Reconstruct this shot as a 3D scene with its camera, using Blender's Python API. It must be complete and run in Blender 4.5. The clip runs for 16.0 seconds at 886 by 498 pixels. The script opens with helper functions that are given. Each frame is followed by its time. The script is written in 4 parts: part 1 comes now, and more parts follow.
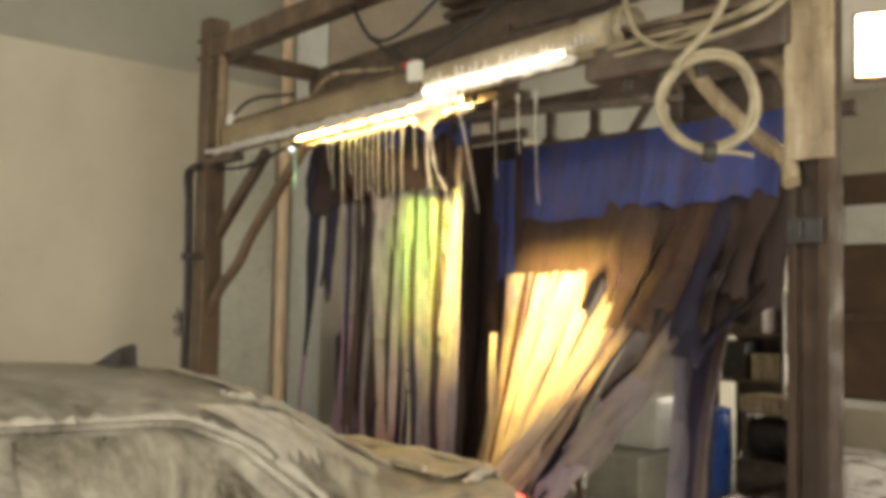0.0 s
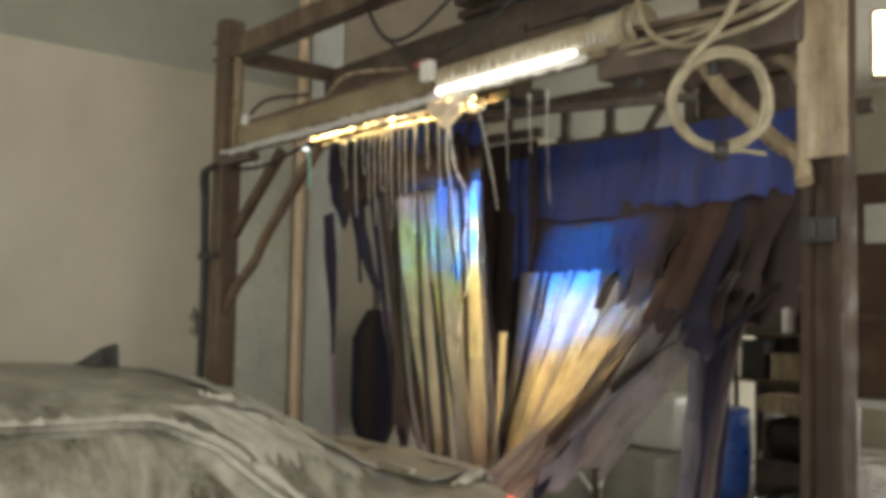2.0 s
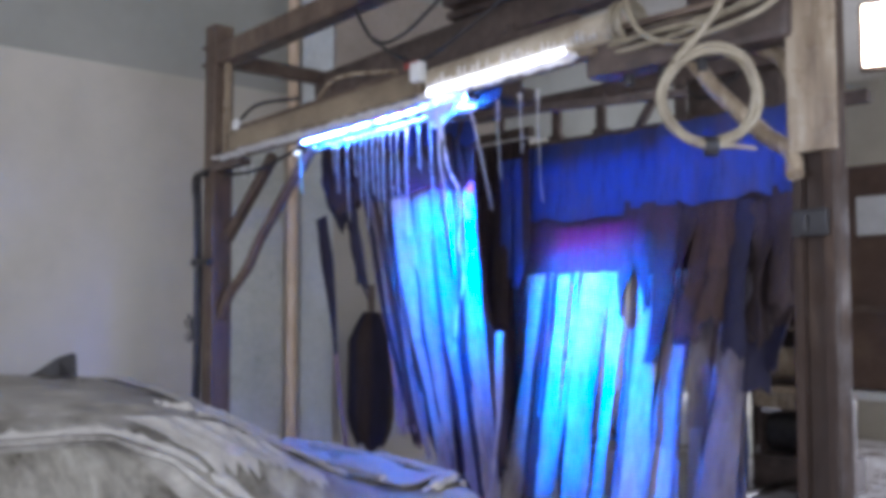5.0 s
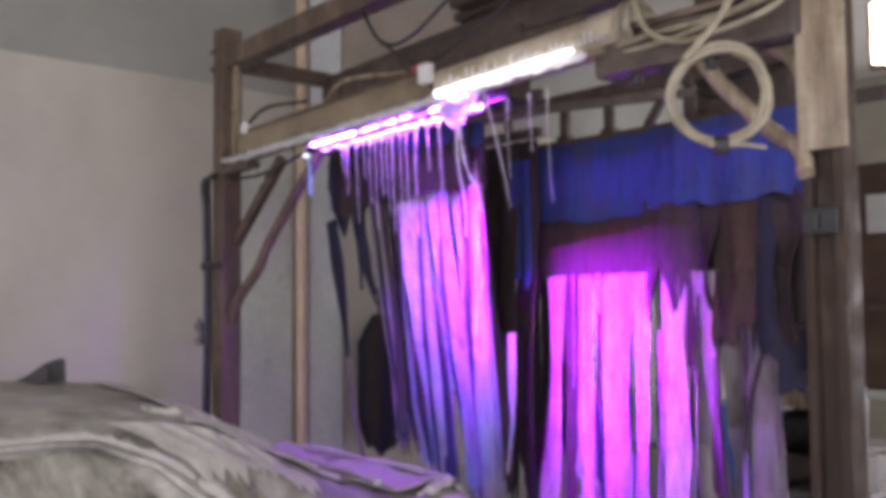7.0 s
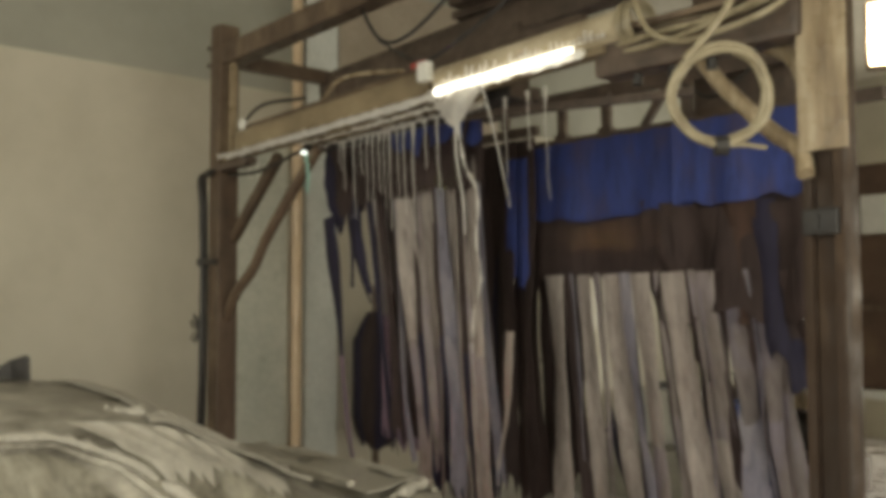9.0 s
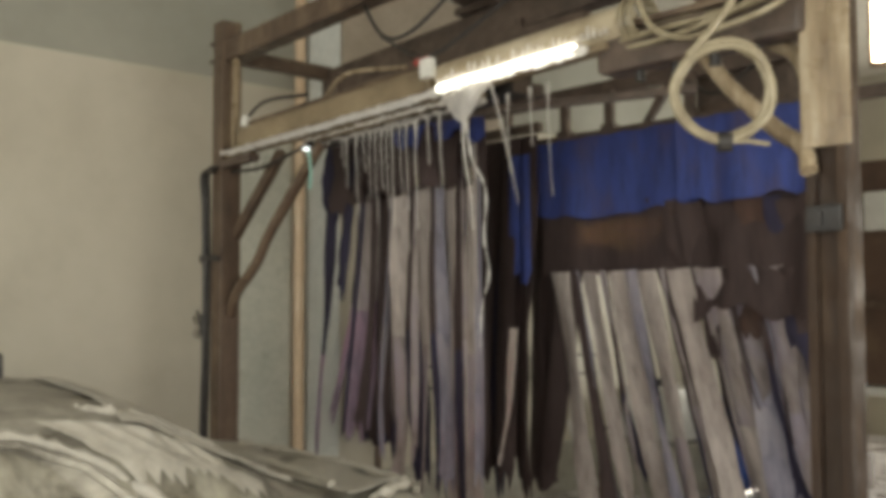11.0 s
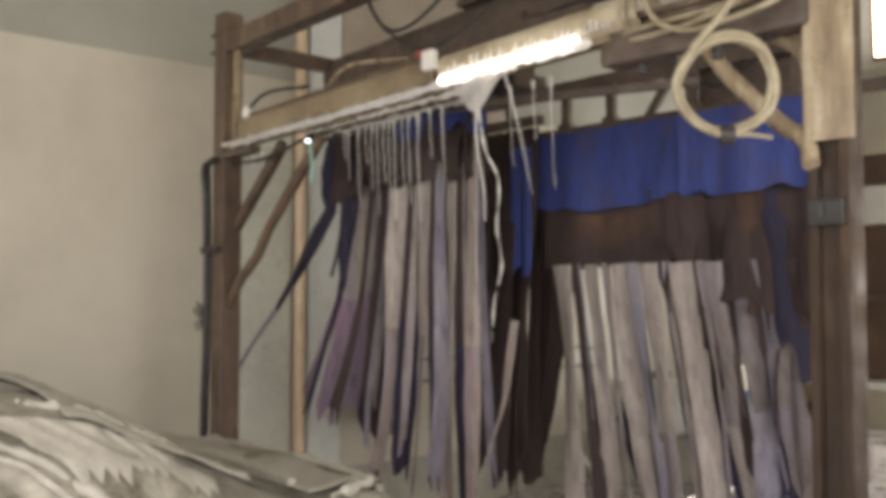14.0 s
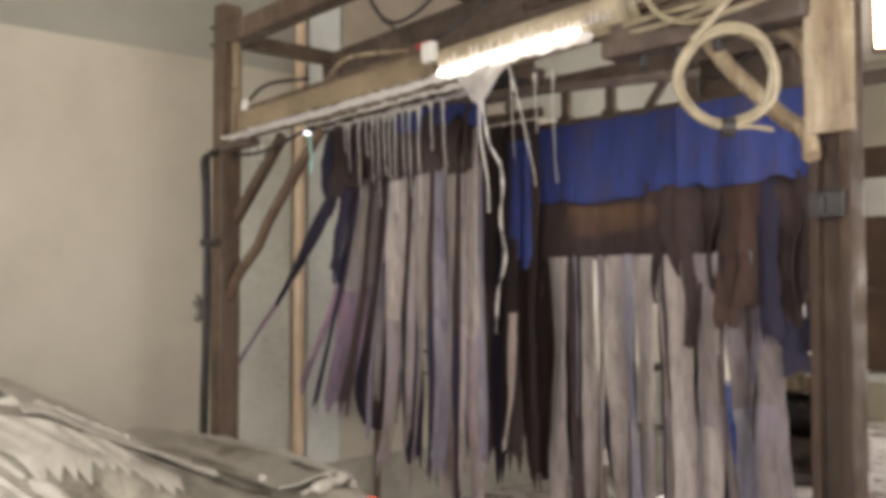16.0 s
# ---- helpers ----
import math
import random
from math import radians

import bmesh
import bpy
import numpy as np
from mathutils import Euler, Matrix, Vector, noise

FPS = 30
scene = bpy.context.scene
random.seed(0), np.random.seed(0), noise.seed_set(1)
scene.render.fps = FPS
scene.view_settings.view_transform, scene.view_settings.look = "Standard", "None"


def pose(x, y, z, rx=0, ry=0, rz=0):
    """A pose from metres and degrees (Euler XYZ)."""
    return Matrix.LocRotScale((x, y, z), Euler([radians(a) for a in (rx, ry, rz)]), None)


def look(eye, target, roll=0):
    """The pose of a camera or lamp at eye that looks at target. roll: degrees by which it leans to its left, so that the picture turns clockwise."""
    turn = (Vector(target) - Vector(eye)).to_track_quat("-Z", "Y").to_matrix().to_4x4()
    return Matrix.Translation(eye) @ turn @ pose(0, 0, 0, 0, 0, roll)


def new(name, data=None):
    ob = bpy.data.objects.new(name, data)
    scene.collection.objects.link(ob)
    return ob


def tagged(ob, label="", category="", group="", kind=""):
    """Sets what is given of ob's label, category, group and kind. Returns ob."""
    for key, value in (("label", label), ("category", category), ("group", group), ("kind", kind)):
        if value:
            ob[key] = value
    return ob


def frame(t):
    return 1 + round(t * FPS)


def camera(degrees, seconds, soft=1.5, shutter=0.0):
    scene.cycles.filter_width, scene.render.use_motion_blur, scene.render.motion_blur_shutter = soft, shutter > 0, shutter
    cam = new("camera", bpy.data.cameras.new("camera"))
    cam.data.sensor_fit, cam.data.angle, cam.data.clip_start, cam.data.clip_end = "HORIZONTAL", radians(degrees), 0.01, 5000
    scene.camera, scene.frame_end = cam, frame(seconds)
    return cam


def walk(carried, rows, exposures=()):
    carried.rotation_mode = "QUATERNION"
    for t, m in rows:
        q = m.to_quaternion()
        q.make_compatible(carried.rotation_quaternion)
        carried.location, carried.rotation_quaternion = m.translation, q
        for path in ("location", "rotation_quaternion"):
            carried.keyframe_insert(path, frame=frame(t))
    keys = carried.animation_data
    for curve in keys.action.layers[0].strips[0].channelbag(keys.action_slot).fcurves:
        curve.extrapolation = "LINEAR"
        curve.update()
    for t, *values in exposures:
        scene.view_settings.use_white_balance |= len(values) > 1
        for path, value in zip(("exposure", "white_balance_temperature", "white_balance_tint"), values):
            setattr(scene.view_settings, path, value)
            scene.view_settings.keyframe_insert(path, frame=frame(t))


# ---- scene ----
# ================= camera =================
cam = camera(50, 16.0, soft=5.4)
EYE = Vector((4.34, -2.42, 1.63))
ASIDE = Vector((0.669, 0.743, 0.0))
# seconds, sideways drift in metres, heading, tilt up, lean
PATH = [
    (0.0, -0.001, 46.91, 3.19, -1.18), (0.5, 0.011, 47.39, 3.37, -1.54), (1.0, 0.011, 47.74, 3.41, -1.55),
    (1.5, 0.018, 48.03, 3.25, -1.42), (2.0, 0.023, 48.09, 3.15, -1.18), (2.5, 0.022, 47.89, 3.04, -1.08),
    (3.0, 0.013, 47.46, 3.00, -0.83), (3.5, 0.021, 47.31, 2.98, -0.58), (4.0, 0.022, 47.35, 3.07, -0.27),
    (5.2, 0.025, 47.80, 3.25, 0.10), (6.5, 0.025, 48.17, 3.36, 0.40), (7.0, 0.020, 48.22, 3.31, 0.48),
    (7.5, 0.013, 48.00, 3.30, 0.35), (8.0, 0.003, 47.77, 3.31, 0.16), (8.5, 0.003, 47.77, 3.26, 0.22),
    (9.0, 0.000, 47.78, 3.19, 0.15), (10.2, 0.000, 47.88, 3.06, 0.12), (11.5, 0.000, 47.97, 2.91, 0.10),
    (12.0, 0.000, 48.00, 2.81, 0.08), (12.5, 0.000, 48.00, 2.70, 0.00), (13.0, -0.001, 47.98, 2.62, -0.05),
    (13.5, -0.005, 47.93, 2.56, -0.08), (14.0, -0.006, 47.92, 2.52, -0.09), (14.5, -0.006, 47.91, 2.49, -0.09),
    (15.0, -0.010, 47.87, 2.41, -0.13), (15.5, -0.008, 47.93, 2.26, -0.07), (16.0, -0.012, 47.82, 2.06, -0.06),
]
# seconds, stops, kelvin, tint
TONE = [
    (0.0, 0.26, 7300, 9), (1.5, 0.0, 6700, 6), (2.1, -0.10, 6500, 8), (2.6, 0.0, 5600, 15), (4.2, 0.04, 5050, 18),
    (6.3, 0.0, 5700, 24), (7.6, -0.04, 5900, 21), (7.8, -0.14, 6700, 17), (8.0, -0.18, 7350, 13), (8.3, -0.12, 7150, 8), (9.2, -0.04, 7150, 5),
    (11.3, 0.27, 6600, 8), (12.5, 0.36, 6550, 10), (14.5, 0.52, 6500, 16), (16.0, 0.6, 6550, 17),
]
walk(cam, [(t, pose(*(EYE + ASIDE * dx), 90 + tilt, 0, yaw) @ pose(0, 0, 0, 0, 0, -lean)) for t, dx, yaw, tilt, lean in PATH], TONE)

# ================= daylight =================
world = bpy.data.worlds.new("sky")
scene.world = world
world.use_nodes = True
wn = world.node_tree.nodes
sky = wn.new("ShaderNodeTexSky")
sky.sky_type = "NISHITA"
sky.sun_disc = False
sky.sun_elevation, sky.sun_rotation = radians(40), radians(120)
world.node_tree.links.new(sky.outputs[0], wn["Background"].inputs["Color"])
wn["Background"].inputs["Strength"].default_value = 0.1


def area_lamp(name, at, to, w, h, power, colour):
    d = bpy.data.lights.new(name, "AREA")
    d.shape, d.size, d.size_y, d.energy, d.color = "RECTANGLE", w, h, power, colour
    ob = new(name, d)
    ob.matrix_world = look(at, to)
    return ob


# area lamps as skylight through bay openings assumed out of view
area_lamp("front_opening_daylight", (3.2, -6.3, 1.9), (2.2, 0, 1.5), 5.6, 2.8, 192, (1.0, 0.96, 0.88))
area_lamp("side_fill_light", (7.3, -2.2, 1.9), (0, -0.6, 1.6), 4.6, 2.6, 170, (1.0, 0.95, 0.86))

# added fill from the rear, brightens the back wall, floor and strip gaps
area_lamp("rear_fill_light", (3.4, 8.9, 1.7), (0.9, 2.0, 0.7), 3.6, 2.6, 290, (1.0, 0.95, 0.86))

# ================= materials =================


def mat(name, rough=0.6, metal=0.0, spec=0.5):
    m = bpy.data.materials.new(name)
    m.use_nodes = True
    n, l = m.node_tree.nodes, m.node_tree.links
    b = n["Principled BSDF"]
    b.inputs["Roughness"].default_value = rough
    b.inputs["Metallic"].default_value = metal
    b.inputs["Specular IOR Level"].default_value = spec
    return m, n, l, b


def noise_tex(n, l, scale, detail=6.0, rough=0.6, stretch=(1, 1, 1), coord="Object", distortion=0.0):
    tc, mp, t = n.new("ShaderNodeTexCoord"), n.new("ShaderNodeMapping"), n.new("ShaderNodeTexNoise")
    mp.inputs["Scale"].default_value = stretch
    t.inputs["Scale"].default_value, t.inputs["Detail"].default_value = scale, detail
    t.inputs["Roughness"].default_value, t.inputs["Distortion"].default_value = rough, distortion
    l.new(tc.outputs[coord], mp.inputs[0])
    l.new(mp.outputs[0], t.inputs["Vector"])
    return t.outputs["Fac"]


def ramp(n, l, fac, stops):
    r = n.new("ShaderNodeValToRGB")
    e = r.color_ramp.elements
    while len(e) < len(stops):
        e.new(0.5)
    for k, (p, c) in zip(e, stops):
        k.position, k.color = p, (*c, 1)
    l.new(fac, r.inputs[0])
    return r.outputs[0]


def mixc(n, l, fac, a, b, mode="MIX"):
    m = n.new("ShaderNodeMix")
    m.data_type, m.blend_type = "RGBA", mode
    for sock, v in ((m.inputs[0], fac), (m.inputs[6], a), (m.inputs[7], b)):
        if isinstance(v, (float, int)):
            sock.default_value = v
        elif isinstance(v, tuple):
            sock.default_value = (*v, 1)
        else:
            l.new(v, sock)
    return m.outputs[2]


def bump(n, l, b, height, strength=0.3, dist=0.01):
    u = n.new("ShaderNodeBump")
    u.inputs["Strength"].default_value, u.inputs["Distance"].default_value = strength, dist
    l.new(height, u.inputs["Height"])
    l.new(u.outputs[0], b.inputs["Normal"])


def worn(name, base, dark, light, scale=9.0, rough=0.55, metal=0.0, stretch=(1, 1, 1), grain=70.0, bumpy=0.25, spec=0.5, low=0.84):
    """A surface of one colour with stains, grain and relief."""
    m, n, l, b = mat(name, rough, metal, spec)
    big = ramp(n, l, noise_tex(n, l, scale, 7, 0.65, stretch), [(0.3, dark), (0.52, base), (0.75, light)])
    fine = ramp(n, l, noise_tex(n, l, grain, 4, 0.6, stretch), [(0.3, (low,) * 3), (0.7, (1.0, 1.0, 1.0))])
    l.new(mixc(n, l, 1.0, big, fine, "MULTIPLY"), b.inputs["Base Color"])
    rr = ramp(n, l, noise_tex(n, l, scale * 2.3, 5), [(0.3, (rough * 0.6,) * 3), (0.7, (min(1, rough * 1.35),) * 3)])
    l.new(rr, b.inputs["Roughness"])
    bump(n, l, b, noise_tex(n, l, grain * 0.6, 6, 0.7, stretch), bumpy, 0.006)
    return m


def glow(name, colour, strength):
    m, n, l, b = mat(name)
    b.inputs["Base Color"].default_value = (0.5, 0.5, 0.5, 1)
    b.inputs["Emission Color"].default_value = (*colour, 1)
    b.inputs["Emission Strength"].default_value = strength
    return m


def cloth(name, base, dark, stain=None, through_light=0.25):
    """Wet felt: matt, streaked along its length, lets a little light through."""
    m, n, l, b = mat(name, 0.75, 0, 0.35)
    c = ramp(n, l, noise_tex(n, l, 7, 8, 0.75, (3.5, 3.5, 0.7)), [(0.3, tuple(0.7 * v for v in dark)), (0.48, tuple(0.5 * (a + b) for a, b in zip(dark, base))), (0.64, base)])
    oi = n.new("ShaderNodeObjectInfo")
    tone = ramp(n, l, oi.outputs["Random"], [(0.0, (0.86, 0.85, 0.85)), (1.0, (1.0, 1.0, 1.0))])
    c = mixc(n, l, 1.0, c, tone, "MULTIPLY")
    if stain:
        f = ramp(n, l, noise_tex(n, l, 3.0, 5, 0.6, (1.5, 1.5, 0.7)), [(0.5, (0, 0, 0)), (0.68, (0.7, 0.7, 0.7))])
        c = mixc(n, l, f, c, stain)
    l.new(c, b.inputs["Base Color"])
    bump(n, l, b, noise_tex(n, l, 30, 6, 0.75, (1, 1, 0.3)), 0.8, 0.012)
    tr = n.new("ShaderNodeBsdfTranslucent")
    l.new(c, tr.inputs["Color"])
    mx = n.new("ShaderNodeMixShader")
    mx.inputs[0].default_value = through_light
    l.new(b.outputs[0], mx.inputs[1])
    l.new(tr.outputs[0], mx.inputs[2])
    l.new(mx.outputs[0], n["Material Output"].inputs["Surface"])
    return m


def foam_mat(name, colour=(0.86, 0.85, 0.82), through_light=0.35):
    m, n, l, b = mat(name, 0.45, 0, 0.5)
    c = ramp(n, l, noise_tex(n, l, 35, 6, 0.7), [(0.3, tuple(v * 0.8 for v in colour)), (0.6, colour)])
    l.new(c, b.inputs["Base Color"])
    bump(n, l, b, noise_tex(n, l, 90, 5, 0.7), 0.4, 0.004)
    tr = n.new("ShaderNodeBsdfTranslucent")
    l.new(c, tr.inputs["Color"])
    mx = n.new("ShaderNodeMixShader")
    mx.inputs[0].default_value = through_light
    l.new(b.outputs[0], mx.inputs[1])
    l.new(tr.outputs[0], mx.inputs[2])
    l.new(mx.outputs[0], n["Material Output"].inputs["Surface"])
    return m


def foamy_paint(name, cover, paint, stretch=(1, 1, 1), scale=5.0, gloss=0.25, foam=(0.74, 0.72, 0.65)):
    """Car surface half hidden under running foam. cover: share of it that is foam."""
    m, n, l, b = mat(name, 0.4)
    broad = noise_tex(n, l, scale, 8, 0.68, stretch, distortion=0.6)
    edge = 0.5 + (0.5 - cover) * 0.55
    f = ramp(n, l, broad, [(edge - 0.14, (0, 0, 0)), (edge, (0.5, 0.5, 0.5)), (edge + 0.17, (1, 1, 1))])
    thin = ramp(n, l, noise_tex(n, l, scale * 4, 6, 0.7, stretch), [(0.3, tuple(v * 0.62 for v in foam)), (0.62, foam)])
    l.new(mixc(n, l, f, paint, thin), b.inputs["Base Color"])
    l.new(ramp(n, l, f, [(0, (gloss,) * 3), (1, (0.6,) * 3)]), b.inputs["Roughness"])
    bump(n, l, b, broad, 0.6, 0.03)
    return m


M_WALL = worn("painted_wall", (0.462, 0.434, 0.356), (0.39, 0.36, 0.292), (0.515, 0.486, 0.408), 0.9, 0.6, grain=8, bumpy=0.0, low=0.97)
M_WALL_UP = worn("upper_wall_paint", (0.285, 0.285, 0.243), (0.24, 0.24, 0.20), (0.33, 0.33, 0.28), 1.1, 0.65, grain=8, bumpy=0.0, low=0.97)
M_DADO = worn("grey_dado", (0.33, 0.32, 0.27), (0.2, 0.19, 0.165), (0.42, 0.41, 0.35), 3, 0.45, grain=40)
M_CEIL = worn("ceiling_board", (0.5, 0.48, 0.42), (0.42, 0.4, 0.35), (0.56, 0.54, 0.48), 1.5, 0.8, grain=30, bumpy=0.1)
M_FLOOR = foamy_paint("wet_concrete", 0.5, (0.17, 0.125, 0.115), (1, 1, 1), 3.0, 0.12, (0.76, 0.76, 0.75))
M_STEEL = worn("brown_painted_steel", (0.10, 0.068, 0.046), (0.05, 0.033, 0.023), (0.20, 0.15, 0.10), 7, 0.45, 0.0, (1, 1, 0.5))
M_STEEL_D = worn("dark_greasy_steel", (0.085, 0.062, 0.048), (0.045, 0.033, 0.026), (0.15, 0.11, 0.085), 9, 0.5)
M_WETSTEEL = worn("wet_rusty_steel", (0.05, 0.032, 0.021), (0.026, 0.017, 0.012), (0.13, 0.088, 0.055), 5, 0.6, 0.0, (2, 2, 0.3), spec=0.25)
M_OLIVE = worn("olive_brown_housing", (0.20, 0.155, 0.095), (0.09, 0.065, 0.04), (0.30, 0.24, 0.15), 6, 0.45, 0.0, (0.5, 1, 1))
M_ROLLER = worn("pale_dirty_plastic", (0.44, 0.38, 0.27), (0.24, 0.19, 0.12), (0.58, 0.52, 0.4), 7, 0.45, 0.0, (0.6, 1, 1))
M_PLATE = worn("wet_pale_plate", (0.30, 0.235, 0.15), (0.13, 0.09, 0.055), (0.52, 0.45, 0.33), 6, 0.3, 0.0, (3, 3, 0.35))
M_HOSE = worn("cream_hose", (0.31, 0.27, 0.18), (0.18, 0.145, 0.09), (0.41, 0.365, 0.265), 14, 0.4)
M_BLACK = worn("black_rubber", (0.022, 0.02, 0.019), (0.012, 0.011, 0.01), (0.05, 0.045, 0.04), 12, 0.5)
M_TAN = worn("tan_pipe_paint", (0.60, 0.46, 0.31), (0.48, 0.36, 0.24), (0.68, 0.55, 0.40), 5, 0.4)
M_PALE = worn("pale_blue_grey_panel", (0.60, 0.63, 0.60), (0.48, 0.52, 0.50), (0.68, 0.70, 0.67), 2, 0.4, grain=30, bumpy=0.05)
M_GREENISH = worn("grey_green_panel", (0.46, 0.47, 0.41), (0.36, 0.38, 0.33), (0.54, 0.55, 0.48), 1.6, 0.35, grain=30, bumpy=0.05)
M_GREY_FELT = cloth("grey_felt", (0.43, 0.39, 0.37), (0.21, 0.18, 0.17), (0.32, 0.28, 0.36))
M_GREY_FELT_L = cloth("pale_grey_felt", (0.55, 0.50, 0.465), (0.27, 0.24, 0.22), None)
M_MAROON = cloth("dark_maroon_felt", (0.056, 0.038, 0.036), (0.034, 0.023, 0.022), None, 0.1)
M_NAVY = cloth("dark_navy_felt", (0.026, 0.024, 0.055), (0.018, 0.016, 0.03), None, 0.1)
M_BLUE = cloth("blue_felt", (0.042, 0.07, 0.27), (0.035, 0.05, 0.17), (0.075, 0.06, 0.10), 0.12)
M_PURPLE = cloth("purple_stained_felt", (0.36, 0.28, 0.37), (0.18, 0.14, 0.19), (0.42, 0.25, 0.33))
M_RUST = cloth("rust_brown_felt", (0.075, 0.042, 0.032), (0.04, 0.026, 0.02), None, 0.1)
M_BLUEGREY = cloth("blue_grey_felt", (0.30, 0.29, 0.35), (0.16, 0.155, 0.20), (0.40, 0.37, 0.37))
# grey felt with the near row's right-end shade put into its colour
M_SHADED_FELT = cloth("shaded_grey_felt", (0.21, 0.185, 0.18), (0.12, 0.10, 0.097), (0.22, 0.2, 0.27), 0.15)
M_FOAM = foam_mat("white_foam", through_light=0.5)
M_THINFOAM = foam_mat("thin_white_foam", through_light=0.75)
M_CARFOAM = foam_mat("grey_white_foam", (0.52, 0.495, 0.43), 0.2)
M_BARREL = worn("blue_plastic", (0.03, 0.09, 0.36), (0.02, 0.05, 0.22), (0.08, 0.15, 0.42), 5, 0.35)
M_WHITE = worn("white_plastic", (0.62, 0.62, 0.58), (0.5, 0.5, 0.46), (0.7, 0.7, 0.66), 4, 0.4, bumpy=0.1)
M_RED = worn("red_plastic", (0.35, 0.05, 0.04), (0.2, 0.03, 0.03), (0.42, 0.1, 0.08), 10, 0.4)
M_CAR = foamy_paint("foamy_car_paint", 0.52, (0.09, 0.08, 0.062), (1.6, 0.9, 1.3), 3.6, 0.25, (0.50, 0.475, 0.405))
M_CARSIDE = foamy_paint("foam_run_car_side", 0.60, (0.075, 0.058, 0.034), (1.3, 1.3, 0.7), 4.0, 0.25, (0.45, 0.43, 0.365))
M_GLASS = foamy_paint("foam_run_dark_glass", 0.46, (0.034, 0.026, 0.013), (1.4, 1.4, 0.7), 3.8, 0.15, (0.43, 0.41, 0.335))
M_CHROME = worn("dull_chrome", (0.55, 0.53, 0.5), (0.4, 0.38, 0.36), (0.6, 0.6, 0.6), 15, 0.22, 1.0, bumpy=0.05)
M_TYRE = M_BLACK
M_TUBE = glow("white_light_tube", (1.0, 0.97, 0.88), 6)
M_FLOOD = glow("warm_flood_light", (1.0, 0.80, 0.50), 26)
M_TAIL = glow("red_tail_light", (1.0, 0.05, 0.03), 3)
M_SPARK = glow("white_indicator", (0.9, 1.0, 1.0), 2)

# ================= mesh helpers =================


def part(name, bm, material, parent=None, label="", smooth=False, at=None):
    me = bpy.data.meshes.new(name)
    bm.normal_update()
    bm.to_mesh(me)
    bm.free()
    me.materials.append(material)
    if smooth:
        me.shade_smooth()
        me.set_sharp_from_angle(angle=0.9)
    ob = new(name, me)
    if parent is not None:
        ob.parent = parent
    if at is not None:
        ob.matrix_basis = at
    if label:
        ob["label"] = label
    return ob


def thing(name, label, category, at=None, group="", kind=""):
    ob = new(name)
    if at is not None:
        ob.matrix_basis = at
    return tagged(ob, label, category, group, kind)


def add_box(bm, lo, hi, bevel=0.0, m=None):
    r = bmesh.ops.create_cube(bm, size=1)
    vs = r["verts"]
    s = Matrix.LocRotScale([(a + b) / 2 for a, b in zip(lo, hi)], None, [b - a for a, b in zip(lo, hi)])
    bmesh.ops.transform(bm, matrix=s if m is None else m @ s, verts=vs)
    if bevel:
        es = list({e for v in vs for e in v.link_edges})
        bmesh.ops.bevel(bm, geom=es, offset=bevel, segments=2, affect="EDGES", profile=0.7)
    return bm


def box(lo, hi, bevel=0.006, m=None):
    return add_box(bmesh.new(), lo, hi, bevel, m)


def add_tube(bm, pts, radius, sides=10, cap=True):
    """A round tube along points; radius a number or one for each point."""
    pts = [Vector(p) for p in pts]
    rs = radius if isinstance(radius, (list, tuple)) else [radius] * len(pts)
    rings, up = [], None
    for i, p in enumerate(pts):
        d = (pts[min(i + 1, len(pts) - 1)] - pts[max(i - 1, 0)]).normalized()
        if up is None:
            up = d.orthogonal().normalized()
        up = (up - d * up.dot(d)).normalized()
        side = d.cross(up)
        rings.append([bm.verts.new(p + (up * math.cos(a) + side * math.sin(a)) * rs[i]) for a in [2 * math.pi * k / sides for k in range(sides)]])
    for a, b in zip(rings, rings[1:]):
        for k in range(sides):
            bm.faces.new((a[k], a[(k + 1) % sides], b[(k + 1) % sides], b[k]))
    if cap:
        bm.faces.new(rings[0][::-1])
        bm.faces.new(rings[-1])
    return bm


def tube(pts, radius, sides=10):
    return add_tube(bmesh.new(), pts, radius, sides)


def beam(a, b, w, h, bevel=0.006, t=0.0):
    """A straight square tube from a to b, w wide and h deep."""
    a, b = Vector(a), Vector(b)
    d = b - a
    q = d.to_track_quat("X", "Z").to_matrix().to_4x4()
    return box((0, -w / 2, -h / 2), (d.length, w / 2, h / 2), bevel, Matrix.Translation(a) @ q)


def sheet(fn, nu, nv, thick=0.0):
    """A grid surface fn(u, v), u and v from 0 to 1, with thickness."""
    bm = bmesh.new()
    g = [[bm.verts.new(fn(i / nu, j / nv)) for j in range(nv + 1)] for i in range(nu + 1)]
    for i in range(nu):
        for j in range(nv):
            bm.faces.new((g[i][j], g[i + 1][j], g[i + 1][j + 1], g[i][j + 1]))
    if thick:
        bm.normal_update()
        bmesh.ops.solidify(bm, geom=bm.faces[:], thickness=thick)
    return bm


def smoothline(pts, n=8):
    """A smooth line through points."""
    P = [Vector(p) for p in pts]
    P = [2 * P[0] - P[1]] + P + [2 * P[-1] - P[-2]]
    out = []
    for i in range(1, len(P) - 2):
        for k in range(n):
            t = k / n
            a, b, c, d = P[i - 1:i + 3]
            out.append(0.5 * (2 * b + (c - a) * t + (2 * a - 5 * b + 4 * c - d) * t * t + (3 * b - a - 3 * c + d) * t ** 3))
    return out + [P[-2]]


def ease(rows, t):
    """The value at t, straight between rows of (t, value)."""
    return float(np.interp(t, [r[0] for r in rows], [r[1] for r in rows]))


MOVES = []  # (object, rows) to be keyed

# ================= the bay =================


def structure(name, bm, material, label, category):
    return tagged(part(name, bm, material), label, category, kind="structure")


